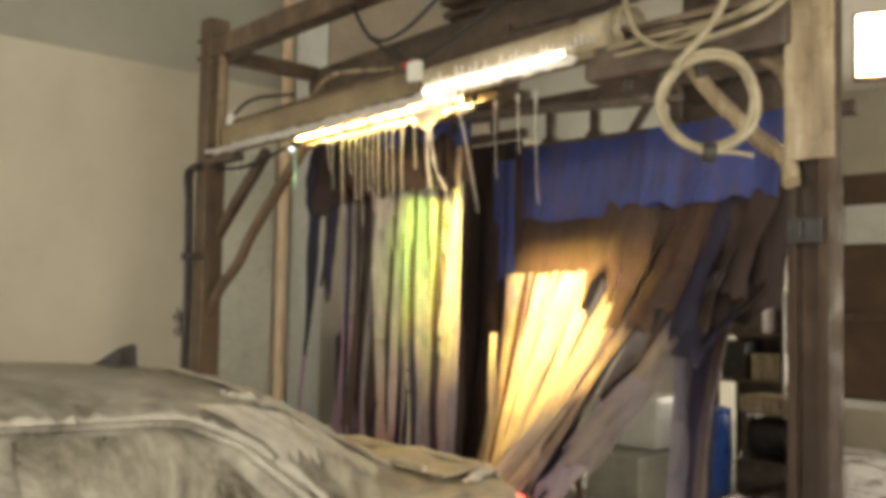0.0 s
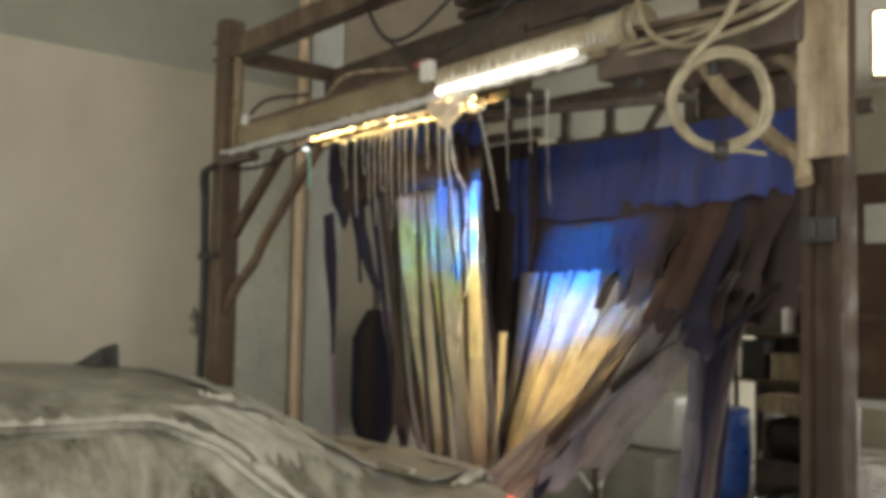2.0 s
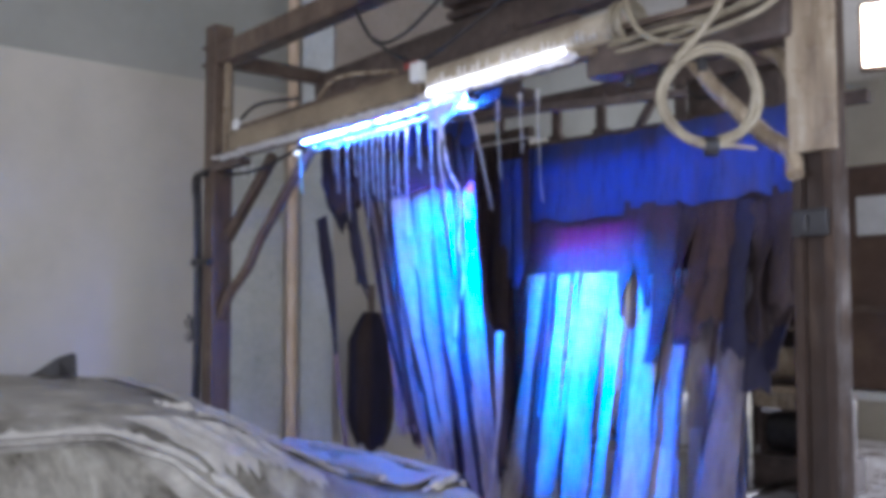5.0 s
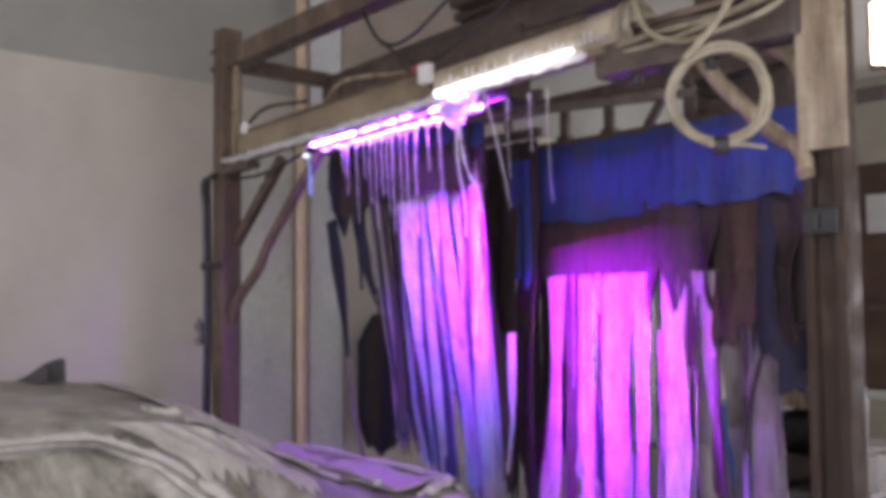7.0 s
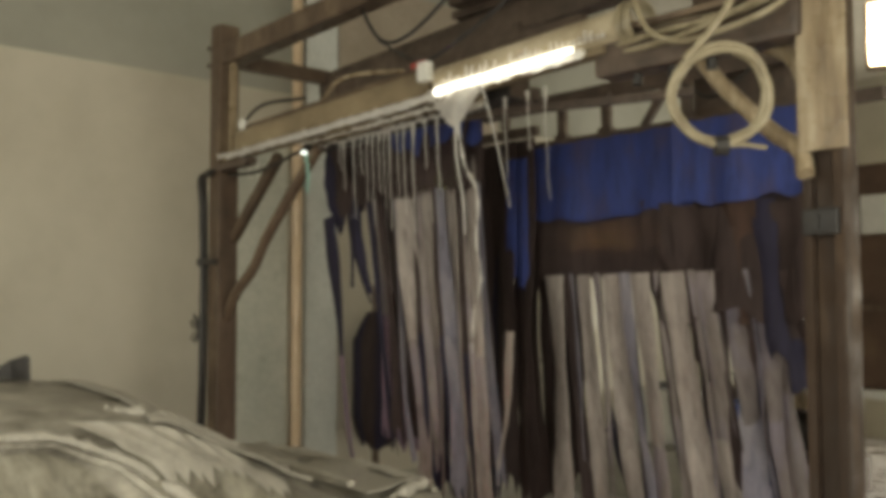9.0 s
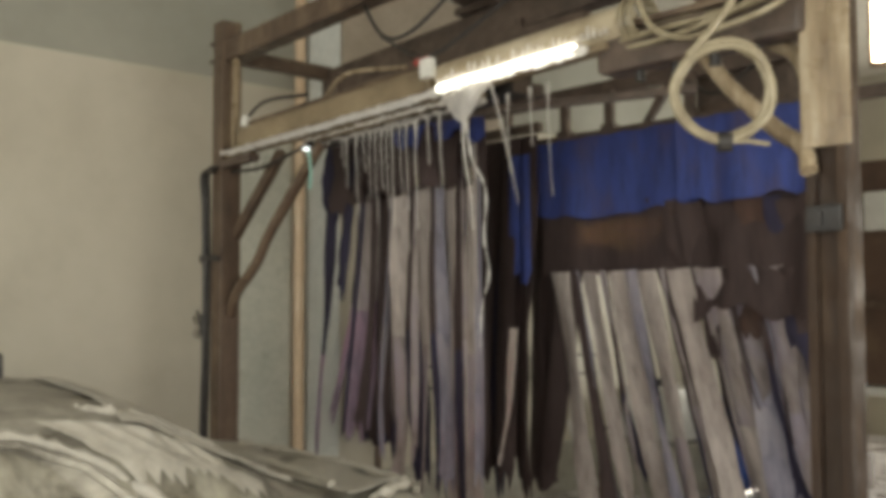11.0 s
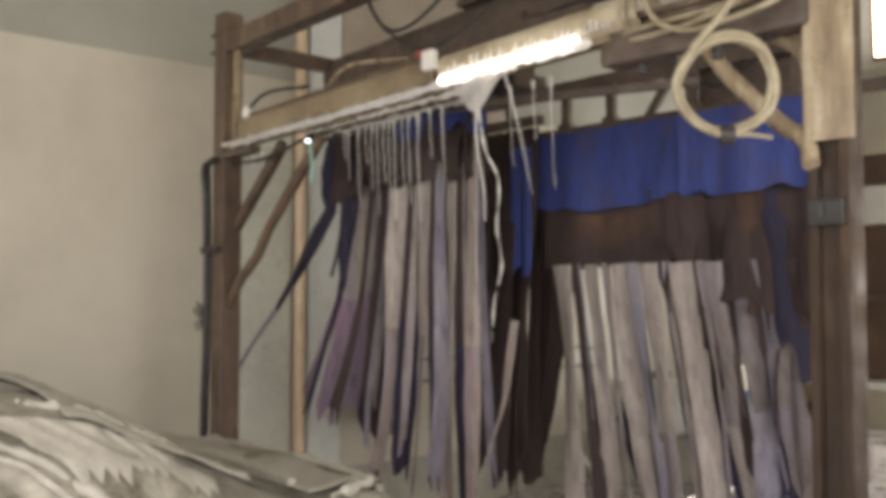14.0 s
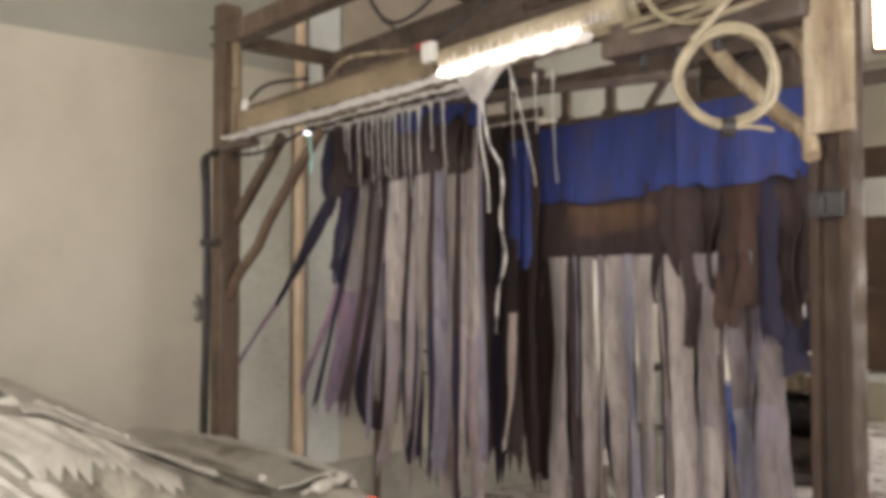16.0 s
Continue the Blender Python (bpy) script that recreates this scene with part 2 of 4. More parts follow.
structure("floor", box((-1.2, -6.6, -0.2), (7.6, 9.2, 0), 0), M_FLOOR, "wet grey concrete floor with patches of white foam", "floor")
structure("wall_west", box((-1.2, -6.6, 0.42), (-1.0, 9.0, 3.02), 0), M_WALL, "beige painted wall with faint stains", "wall")
structure("wall_west_upper", box((-1.2, -6.6, 3.02), (-1.012, 9.0, 4.3), 0), M_WALL_UP, "greyer painted upper part of the wall", "wall")
structure("dado", box((-1.2, -6.6, 0), (-0.985, 9.0, 0.42), 0.01), M_DADO, "stained grey splash band along the wall foot", "wall")
# the exit gap is assumed, made for the rear fill lamp
bm = bmesh.new()
for lo, hi in (((-1.2, 9.0, 0), (1.4, 9.2, 4.3)), ((5.4, 9.0, 0), (7.6, 9.2, 4.3)), ((1.4, 9.0, 3.2), (5.4, 9.2, 4.3))):
    add_box(bm, lo, hi)
structure("wall_north", bm, M_WALL, "beige end wall with an added exit opening", "wall")
structure("ceiling", box((-1.2, -6.6, 4.3), (7.6, 9.2, 4.45), 0), M_CEIL, "dull off-white ceiling", "ceiling")
bm = bmesh.new()
for lo, hi in (((-1.2, -6.6, 0), (0.2, -6.4, 4.3)), ((6.2, -6.6, 0), (7.6, -6.4, 4.3)), ((0.2, -6.6, 3.4), (6.2, -6.4, 4.3))):
    add_box(bm, lo, hi)
structure("wall_south", bm, M_WALL, "wall with the wide open bay entrance", "wall")
# out of view; its gap is assumed, made for the side fill lamp
bm = bmesh.new()
for lo, hi in (((7.4, -6.4, 0), (7.6, -4.7, 4.3)), ((7.4, 0.3, 0), (7.6, 9.0, 4.3)), ((7.4, -4.7, 3.3), (7.6, 0.3, 4.3))):
    add_box(bm, lo, hi)
structure("wall_east", bm, M_WALL, "unseen wall with an added wide side opening", "wall")
structure("ground", box((-40, -60, -0.45), (60, 40, -0.2), 0), M_DADO, "grey paved ground outside the bay", "ground")

# panels and a pipe on the wall
# added sheet, greyer and greener than the wall beside it
tagged(part("wall_panel", box((-1.0, 0.62, 0.42), (-0.975, 1.02, 2.75), 0.004), M_GREENISH), "thin grey-green sheet on the wall", "panel")
tagged(part("wall_pipe", tube([(-0.95, 1.075, 0), (-0.95, 1.075, 4.3)], 0.036, 14), M_TAN, smooth=True), "tan painted upright pipe running up the wall", "pipe")
tagged(part("wall_panel", box((-1.0, 1.16, 0.42), (-0.97, 1.42, 4.2), 0.004), M_PALE), "pale bluish white upright wall panel", "panel")
tagged(part("wall_panel", box((-1.0, 1.43, 2.62), (-0.965, 3.0, 3.9), 0.006), worn("brown_grey_board", (0.33, 0.28, 0.22), (0.25, 0.21, 0.16), (0.4, 0.35, 0.28), 1.5, 0.6, grain=30)), "brownish grey board high on the wall", "panel")
for z in (0.98, 1.14):
    tagged(part("wall_cable", tube(smoothline([(-0.985, 1.6, z), (-0.985, 2.6, z - 0.02), (-0.985, 3.7, z + 0.01), (-0.985, 4.2, z - 0.01)]), 0.009, 8), M_BLACK), "thin dark cable running along the wall", "cable")

# ================= gantry =================
gantry = thing("wash_gantry", "brown rusted square-tube steel gantry over the bay", "gantry")
part("post", box((-0.045, -0.055, 0.0), (0.055, 0.055, 3.05), 0.008), M_STEEL, gantry)
part("base_plate", box((-0.16, -0.14, 0.0), (0.12, 0.14, 0.014), 0.004), M_STEEL_D, gantry)
post = part("post", box((3.157, -0.02, 0), (3.212, 0.02, 3.2), 0.004), M_WETSTEEL, gantry, "channel-section steel post, wet and rust streaked")
part("flange", box((3.130, -0.045, 0), (3.155, 0.045, 3.2), 0.005), M_WETSTEEL, post)
part("flange", box((3.214, -0.045, 0), (3.240, 0.045, 3.2), 0.005), M_WETSTEEL, post)
# plate made broad and pale: the beige glare is put into its colour
part("glare_plate", box((3.128, -0.060, 2.02), (3.262, -0.047, 2.62), 0.006), M_PLATE, post, "pale wet plate fixed to the post, broad and pale to carry glare")
part("clamp", add_box(box((3.135, -0.062, 1.80), (3.235, -0.046, 1.87), 0.008), (3.165, -0.074, 1.815), (3.185, -0.062, 1.855), 0.004), M_BLACK, post)
part("base_plate", box((3.08, -0.16, 0.0), (3.37, 0.16, 0.014), 0.004), M_STEEL_D, gantry)
part("top_beam", beam((-0.02, 0, 2.885), (3.3, 0, 2.985), 0.10, 0.10), M_STEEL, gantry)
part("side_beam", beam((-0.01, 0.066, 2.885), (0.0, 0.64, 2.885), 0.06, 0.075), M_STEEL, gantry)
part("side_beam", beam((3.23, 0.08, 2.95), (3.23, 1.3, 2.95), 0.06, 0.075), M_STEEL, gantry)
part("rear_beam", beam((-0.03, 0.66, 2.83), (3.2, 0.66, 2.97), 0.10, 0.14), M_STEEL_D, gantry)
part("cover_plate", box((0.75, 0.55, 2.70), (1.9, 0.60, 2.80), 0.006), M_STEEL_D, gantry)
part("upright_strut", box((0.10, -0.03, 2.34), (0.13, 0.0, 2.86), 0.004), M_PLATE, gantry, "slim pale upright strip beside the post")
part("brace", tube(smoothline([(0.05, 0, 1.55), (0.13, -0.005, 1.66), (0.32, -0.01, 1.80), (0.42, -0.005, 1.93), (0.64, 0.0, 2.14), (0.86, 0, 2.33)], 5), 0.026, 12), M_STEEL, gantry, smooth=True)
part("brace", beam((0.05, 0.03, 1.95), (0.48, 0.03, 2.33), 0.04, 0.05), M_STEEL, gantry)
for z, y in ((2.93, -0.07), (2.84, -0.07)):
    part("bolt", tube([(-0.02, y, z), (-0.02, y - 0.012, z)], 0.012, 6), M_STEEL_D, gantry)
# gearbox and cover above the gantry
drive = thing("drive_motor", "dark greasy electric drive motor on the rear beam", "motor")
part("gearbox", box((1.15, 0.50, 2.99), (1.45, 0.82, 3.2), 0.03), M_STEEL_D, drive)
part("motor_body", tube([(1.45, 0.66, 3.1), (1.95, 0.66, 3.12)], 0.1, 20), M_STEEL_D, drive, smooth=True)
for k in range(7):
    part("cooling_fin", tube([(1.5 + k * 0.06, 0.66, 3.1), (1.508 + k * 0.06, 0.66, 3.1)], 0.112, 16), M_STEEL_D, drive)
part("mounting_foot", box((1.1, 0.58, 2.96), (1.95, 0.74, 2.995), 0.005), M_STEEL_D, drive)
# added board with rails, fills the unclear dark brown area above the curtain
board = thing("added_dark_board", "dark brown stained board added above the blue strip curtain", "board")
part("panel", box((1.9, 1.36, 2.44), (2.42, 1.40, 3.35), 0.006), M_STEEL_D, board)
part("edge_rail", box((1.88, 1.33, 2.44), (2.44, 1.36, 2.50), 0.006), M_STEEL, board)
part("edge_rail", box((1.88, 1.33, 3.29), (2.44, 1.36, 3.35), 0.006), M_STEEL, board)
part("hanger", box((1.94, 1.37, 3.35), (1.98, 1.39, 4.3), 0.004), M_STEEL_D, board)
part("hanger", box((2.36, 1.37, 3.35), (2.40, 1.39, 4.3), 0.004), M_STEEL_D, board)

# hoses tied along the far post
for dx, dy, top in ((-0.085, -0.05, 2.27), (-0.07, -0.078, 2.25)):
    pts = smoothline([(0.02, dy, top + 0.03), (-0.06, dy - 0.02, top + 0.01), (dx - 0.012, dy, top - 0.14), (dx - 0.004, dy, top - 0.35), (dx + 0.004, dy, 1.75), (dx, dy, 1.3), (dx - 0.012, dy, 0.9), (dx, dy, 0.0)])
    tagged(part("air_hose", tube(pts, 0.013, 10), M_BLACK, smooth=True), "dark rubber hose tied down the gantry post", "hose")
tie = part("cable_tie", add_box(box((-0.11, -0.085, 1.82), (0.06, -0.06, 1.85), 0.004), (-0.115, -0.085, 1.815), (-0.095, 0.03, 1.855), 0.004), M_BLACK)
tagged(tie, "black strap tying the hoses to the post", "strap")
knot = bmesh.new()
for k in range(5):
    a = 1.2 * k
    add_tube(knot, smoothline([(-0.07, -0.08, 1.5), (-0.10 - 0.03 * math.cos(a), -0.09, 1.5 + 0.07 * math.sin(a)), (-0.12 - 0.03 * math.cos(a + 0.6), -0.095, 1.5 + 0.06 * math.sin(a + 0.7)), (-0.07, -0.085, 1.495)], 5), 0.004, 6)
tagged(part("tie_wire", knot, M_BLACK), "loose knot of dark wire on the post", "wire")

# ================= foam bar =================
BAR = pose(0.159, -0.05, 2.338, 0, -1.85, 0)
bar = thing("foam_bar", "olive brown foam spreader bar crossing the gantry", "bar", BAR)
part("ledge", box((0, -0.045, -0.012), (2.36, 0.012, 0.012), 0.004), M_OLIVE, bar)
housing = part("housing", box((0.14, -0.06, 0.014), (1.55, 0.06, 0.115), 0.012), M_OLIVE, bar, "stained olive brown box housing")
part("lid_strip", box((0.2, -0.066, 0.108), (1.5, -0.03, 0.124), 0.004), M_STEEL, housing)
part("bracket", box((-0.09, -0.03, -0.05), (0.2, 0.03, -0.014), 0.006), M_STEEL_D, bar)
part("clip", add_box(box((0.20, -0.075, 0.105), (0.25, -0.05, 0.15), 0.008), (0.215, -0.07, 0.14), (0.235, -0.06, 0.16), 0.004), M_WHITE, housing)
part("clip", box((1.52, -0.085, 0.06), (1.58, -0.05, 0.135), 0.01), M_WHITE, bar, "pale plastic end clip")
part("red_tab", box((1.46, -0.06, 0.118), (1.54, -0.03, 0.15), 0.006), M_RED, housing)
rng = random.Random(4)
roller = part("roller", tube([(1.57, 0, 0.066), (1.8, 0.002, 0.066), (2.1, 0, 0.067), (2.42, 0, 0.066)], [0.053, 0.056, 0.055, 0.058], 20), M_ROLLER, bar, "pale dirty plastic foam pipe", smooth=True)
for k in range(34):
    x = 1.6 + k * 0.0235
    part("bristle", tube([(x + rng.uniform(-0.006, 0.006), -0.058, 0.06 + rng.uniform(-0.02, 0.02)), (x + 0.002, -0.063, 0.03)], [0.0025, 0.007], 6), M_FOAM, roller)
collar = bmesh.new()
for k in range(5):
    add_tube(collar, [(2.43 + 0.012 * k + 0.05 * math.cos(a) * 0.1, 0.062 * math.cos(a) * (1 + 0.12 * math.sin(k * 2.1)), 0.066 + 0.066 * math.sin(a)) for a in [i * 0.4 for i in range(17)]], 0.007, 6)
part("hose_winding", collar, M_HOSE, bar, "cream hose wound round the pipe end")
part("light_tube", tube([(1.6, -0.062, 0.012), (2.25, -0.062, 0.014)], 0.010, 12), M_TUBE, bar, "white light tube along the bar")
# shroud over the colour drum, added with louvres and lips to shape its light
bm = bmesh.new()
RD, RS, OPEN, DY, DZ = 0.018, 0.0205, -46, 0.104, 0.018
arc = [radians(OPEN + 31 + (360 - 62) * k / 22) for k in range(23)]
ring_a = []
for x in (0.562, 1.848):
    ring_a.append(([bm.verts.new((x, DY + RS * math.cos(a), DZ + RS * math.sin(a))) for a in arc], [bm.verts.new((x, DY + (RS + 0.005) * math.cos(a), DZ + (RS + 0.005) * math.sin(a))) for a in arc]))
(i0, o0), (i1, o1) = ring_a
for k in range(22):
    bm.faces.new((i0[k], i0[k + 1], i1[k + 1], i1[k]))
    bm.faces.new((o0[k + 1], o0[k], o1[k], o1[k + 1]))
    bm.faces.new((i0[k + 1], i0[k], o0[k], o0[k + 1]))
    bm.faces.new((i1[k], i1[k + 1], o1[k + 1], o1[k]))
bm.faces.new((i0[0], i1[0], o1[0], o0[0]))
bm.faces.new((i1[22], i0[22], o0[22], o1[22]))
shroud = part("lamp_shroud", bm, M_OLIVE, bar)
for k in range(52):
    x = 0.58 + 0.0245 * k
    part("louvre", box((x, 0.069, -0.035), (x + 0.003, 0.166, -0.003), 0), M_BLACK, shroud)
part("added_shelf_lip", box((0.556, 0.063, -0.038), (1.854, 0.138, -0.0335), 0), M_BLACK, shroud)
for x in (0.556, 1.846):
    part("end_plate", box((x, 0.069, -0.03), (x + 0.008, 0.166, 0.075), 0.002), M_STEEL_D, shroud)
part("added_front_lip", box((0.556, 0.063, -0.032), (1.854, 0.067, 0.07), 0), M_BLACK, shroud)
part("added_rear_lip", box((0.556, 0.169, -0.022), (1.854, 0.173, 0.07), 0), M_BLACK, shroud)

# added colour drums, in place of colour-changing lamps: lit sectors that turn under the shroud
SECTORS_FAR = [("green_sector", (0.42, 0.80, 0.08), 4600), ("blue_sector", (0.0, 0.17, 1.0), 17000), ("purple_sector", (0.27, 0.03, 1.0), 11000), ("violet_sector", (0.45, 0.03, 0.5), 700), ("dark_sector", None, 0)]
SECTORS_NEAR = [("amber_sector", (1.0, 0.60, 0.18), 20000), ("blue_sector", (0.0, 0.17, 1.0), 60000), ("magenta_sector", (0.42, 0.004, 1.0), 46000), ("red_sector", (1.0, 0.08, 0.04), 5000), ("dark_sector", None, 0)]
SECTORS_ROD = [("amber_sector", (1.0, 0.62, 0.16), 3300)] + SECTORS_FAR[1:3] + [("red_sector", (1.0, 0.1, 0.06), 1300), ("dark_sector", None, 0)]
DRUM_TURN = [(0, 0), (1.0, 0), (1.5, 26), (1.75, 39), (1.9, 46), (2.0, 50), (2.1, 54), (2.2, 58), (2.4, 76), (2.7, 92), (3.0, 96), (4.9, 96), (5.5, 160), (7.55, 160), (7.7, 205), (7.8, 226), (7.9, 256), (8.0, 287), (8.1, 290), (16, 290)]
ROD_TURN = [(0, 0), (1.0, 0), (2.0, 30), (2.2, 60), (2.4, 100), (4.9, 100), (5.5, 160), (7.6, 160), (7.8, 215), (7.95, 235), (8.1, 264), (8.25, 290), (16, 290)]


def colour_drum(x0, x1, sectors, collars, label, y=DY, z=DZ, r=RD, opening=OPEN, gain=1.0, turn=DRUM_TURN):
    """An added turning rod whose sectors glow in different colours; one of them faces the opening at a time."""
    at = BAR @ pose(0, y, z)
    ob = thing("added_colour_drum", label, "light", at, "colour lights on the foam bar")

    def sector(name, mid, half, material):
        bm = bmesh.new()
        edge = [[bm.verts.new((x, r * math.cos(radians(mid + half * (j / 4 - 1))), r * math.sin(radians(mid + half * (j / 4 - 1))))) for j in range(9)] for x in (x0, x1)]
        for j in range(8):
            bm.faces.new((edge[0][j], edge[1][j], edge[1][j + 1], edge[0][j + 1]))
        part(name, bm, material, ob)

    for k, (name, colour, power) in enumerate(sectors):
        m = M_BLACK
        if colour:
            m = glow(name, colour if gain == 1 else tuple(0.93 * c + 0.07 for c in colour), power * gain)
        sector(name, opening - (0, 100, 160, 220, 290)[k], (25, 25, 30, 30, 40)[k], m)
    sector("filler", opening - 50, 25, M_BLACK)
    for c0, c1 in collars:
        part("collar", tube([(c0, 0, 0), (c1, 0, 0)], r * 1.04, 24), M_BLACK, ob)
    MOVES.append((ob, [(t, at @ pose(0, 0, 0, a, 0, 0)) for t, a in turn]))
    return ob


def rod_cover(x0, x1, y, z, r, opening):
    """A round sleeve, added over a rod to steer its light, open over 64 degrees."""
    a = [radians(opening + 28 + (360 - 56) * k / 18) for k in range(19)]
    bm = sheet(lambda u, v: Vector((x0 + (x1 - x0) * u, y + r * math.cos(a[round(v * 18)]), z + r * math.sin(a[round(v * 18)]))), 1, 18, -0.0012)
    part("rod_sleeve", bm, M_OLIVE, bar)


colour_drum(0.72, 1.055, SECTORS_FAR, ((0.565, 0.72), (1.055, 1.06)), "added turning drum of green, blue and purple sectors, in place of a colour-changing lamp")
colour_drum(1.09, 1.47, SECTORS_NEAR, ((1.062, 1.09), (1.47, 1.843)), "added turning drum of amber, blue and magenta sectors, in place of a colour-changing lamp")

# added light rods: FRONT draws the glowing line, REAR lights the drips
FRONT = dict(y=-0.022, z=-0.026, r=0.009, opening=-135, turn=ROD_TURN)
REAR = dict(y=0.012, z=-0.030, r=0.010, opening=-48, turn=ROD_TURN)
for where, far_gain, near_gain in ((FRONT, 0.02, 0.011), (REAR, 0.07, 0.04)):
    colour_drum(0.72, 1.235, SECTORS_ROD, ((0.70, 0.72), (1.235, 1.24)), "thin turning rod of amber, blue and purple light, added to make the foam glow", gain=far_gain, **where)
    colour_drum(1.245, 1.76, SECTORS_NEAR, ((1.24, 1.245), (1.76, 1.78)), "thin turning rod of amber, blue and magenta light, added to make the foam glow", gain=near_gain, **where)
    rod_cover(0.70, 1.78, where["y"], where["z"], where["r"] * 1.06, where["opening"])

# foam lying on the bar and dripping from it
foam = thing("bar_foam", "white foam lying along the spreader bar and dripping off", "foam", BAR)
rng = random.Random(11)


def foam_rope(x0, x1, y, z, r0, r1, seed, sag=0.0, rough=0.38):
    g = random.Random(seed)
    n = int((x1 - x0) / 0.02) + 2
    pts, rs = [], []
    for i in range(n):
        f = i / (n - 1)
        pts.append((x0 + (x1 - x0) * f, y + g.uniform(-0.004, 0.004), z + g.uniform(-0.005, 0.005) - sag * math.sin(math.pi * f)))
        rs.append((r0 + (r1 - r0) * f) * g.uniform(1 - rough, 1 + rough))
    return tube(pts, rs, 9)


part("foam_layer", foam_rope(-0.02, 0.75, -0.047, 0.005, 0.009, 0.011, 1), M_FOAM, foam, smooth=True)
part("foam_layer", foam_rope(0.72, 1.62, -0.044, 0.002, 0.010, 0.014, 2), M_FOAM, foam, smooth=True)
part("foam_layer", foam_rope(0.66, 1.26, 0.040, -0.050, 0.004, 0.010, 12, rough=0.6), M_THINFOAM, foam, smooth=True)
part("foam_layer", foam_rope(1.22, 1.74, 0.040, -0.052, 0.009, 0.014, 14, rough=0.6), M_THINFOAM, foam, smooth=True)
part("foam_layer", foam_rope(0.05, 0.80, -0.049, -0.010, 0.006, 0.009, 41), M_FOAM, foam, smooth=True)
part("foam_layer", foam_rope(0.76, 1.64, -0.049, -0.010, 0.008, 0.011, 42), M_FOAM, foam, smooth=True)
part("foam_layer", foam_rope(0.68, 1.26, -0.040, -0.043, 0.003, 0.007, 32, rough=0.5), M_THINFOAM, foam, smooth=True)
part("foam_layer", foam_rope(1.22, 1.76, -0.042, -0.045, 0.006, 0.011, 34, rough=0.5), M_THINFOAM, foam, smooth=True)
part("foam_layer", foam_rope(1.56, 2.3, -0.056, -0.006, 0.010, 0.014, 3), M_FOAM, foam, smooth=True)
DRIPS = [(0.87, 0.10, 0.005), (0.90, 0.17, 0.006), (0.97, 0.27, 0.005), (1.02, 0.13, 0.005), (1.06, 0.22, 0.005), (1.10, 0.30, 0.005), (1.14, 0.20, 0.006), (1.175, 0.26, 0.005), (1.21, 0.32, 0.006), (1.26, 0.24, 0.005), (1.30, 0.28, 0.006), (1.355, 0.34, 0.007), (1.43, 0.15, 0.006), (1.50, 0.22, 0.007), (1.86, 0.22, 0.004), (1.97, 0.16, 0.005), (2.05, 0.3, 0.004), (0.12, 0.05, 0.006), (0.2, 0.06, 0.006)]
for x, ln, r in DRIPS:
    ph = rng.uniform(0, 6)
    n = 12
    pts = [(x + 0.0025 * math.sin(ph + k * 0.55) * k / n + 0.010 * (k / n) ** 2, 0.038 - 0.004 * min(1, k / 3) + 0.002 * math.sin(ph + k), -0.050 - ln * 1.3 * k / n) for k in range(n + 1)]
    rs = [0.62 * r * (2.4 - 1.6 * min(1, k / 2)) * (1 - 0.55 * k / n) * rng.uniform(0.8, 1.2) for k in range(n + 1)]
    rs[-2] *= 1.5
    part("foam_drip", tube(pts, rs, 7), M_THINFOAM, foam, smooth=True)
FOAM_SAG = [(0, -0.0), (3.5, 0.0), (7, 0.005), (9, 0.012), (12.5, 0.01), (16, 0.0)]
MOVES.append((foam, [(t, BAR @ pose(0.006 * math.sin(t * 1.3), 0, d * 0.6)) for t, d in FOAM_SAG]))

# the broad web of foam and its long string
WEB = [(0, -0.06, 0.0, 1.35), (1.5, -0.02, 0, 1.05), (3.5, -0.05, 0, 1.0), (7, 0.03, 0, 1.1), (9, 0.03, 0, 1.1), (12.5, 0.09, 0, 1), (16, 0.13, 0, 1)]
web = thing("foam_web", "stretched web of white foam hanging from the bar", "foam", BAR)


def web_fn(u, v):
    x = 1.48 + 0.34 * u
    d = 0.115 * math.exp(-((u - 0.56) / 0.20) ** 2) + 0.012
    return Vector((x + 0.01 * math.sin(v * 5), -0.05 + 0.02 * math.sin(u * 7 + v * 2), -0.005 - d * v))


part("web", sheet(web_fn, 36, 12), M_THINFOAM, web, smooth=True)
pts = smoothline([(1.67, -0.05, -0.11), (1.68, -0.045, -0.2), (1.695, -0.04, -0.28), (1.735, -0.03, -0.36), (1.745, -0.03, -0.44), (1.73, -0.03, -0.55), (1.74, -0.02, -0.68), (1.70, -0.02, -0.8), (1.685, -0.02, -0.95)], 6)
part("foam_string", tube(pts, [0.0048 - 0.003 * k / len(pts) + 0.0016 * math.sin(k * 0.9) + 0.001 * math.sin(k * 2.3) for k in range(len(pts))], 7), M_FOAM, web, smooth=True)
pts = smoothline([(1.66, -0.05, -0.1), (1.655, -0.045, -0.24), (1.68, -0.04, -0.4), (1.675, -0.03, -0.52)], 6)
part("foam_string", tube(pts, [0.0045 - 0.0025 * k / len(pts) for k in range(len(pts))], 6), M_FOAM, web, smooth=True)
pts = smoothline([(1.80, -0.05, -0.01), (1.84, -0.045, -0.15), (1.88, -0.04, -0.32), (1.90, -0.03, -0.45)], 6)
part("foam_string", tube(pts, [0.003 - 0.002 * k / len(pts) for k in range(len(pts))], 6), M_FOAM, web, smooth=True)
MOVES.append((web, [(t, BAR @ pose(dx, 0, 0)) for t, dx, dz, s in WEB]))

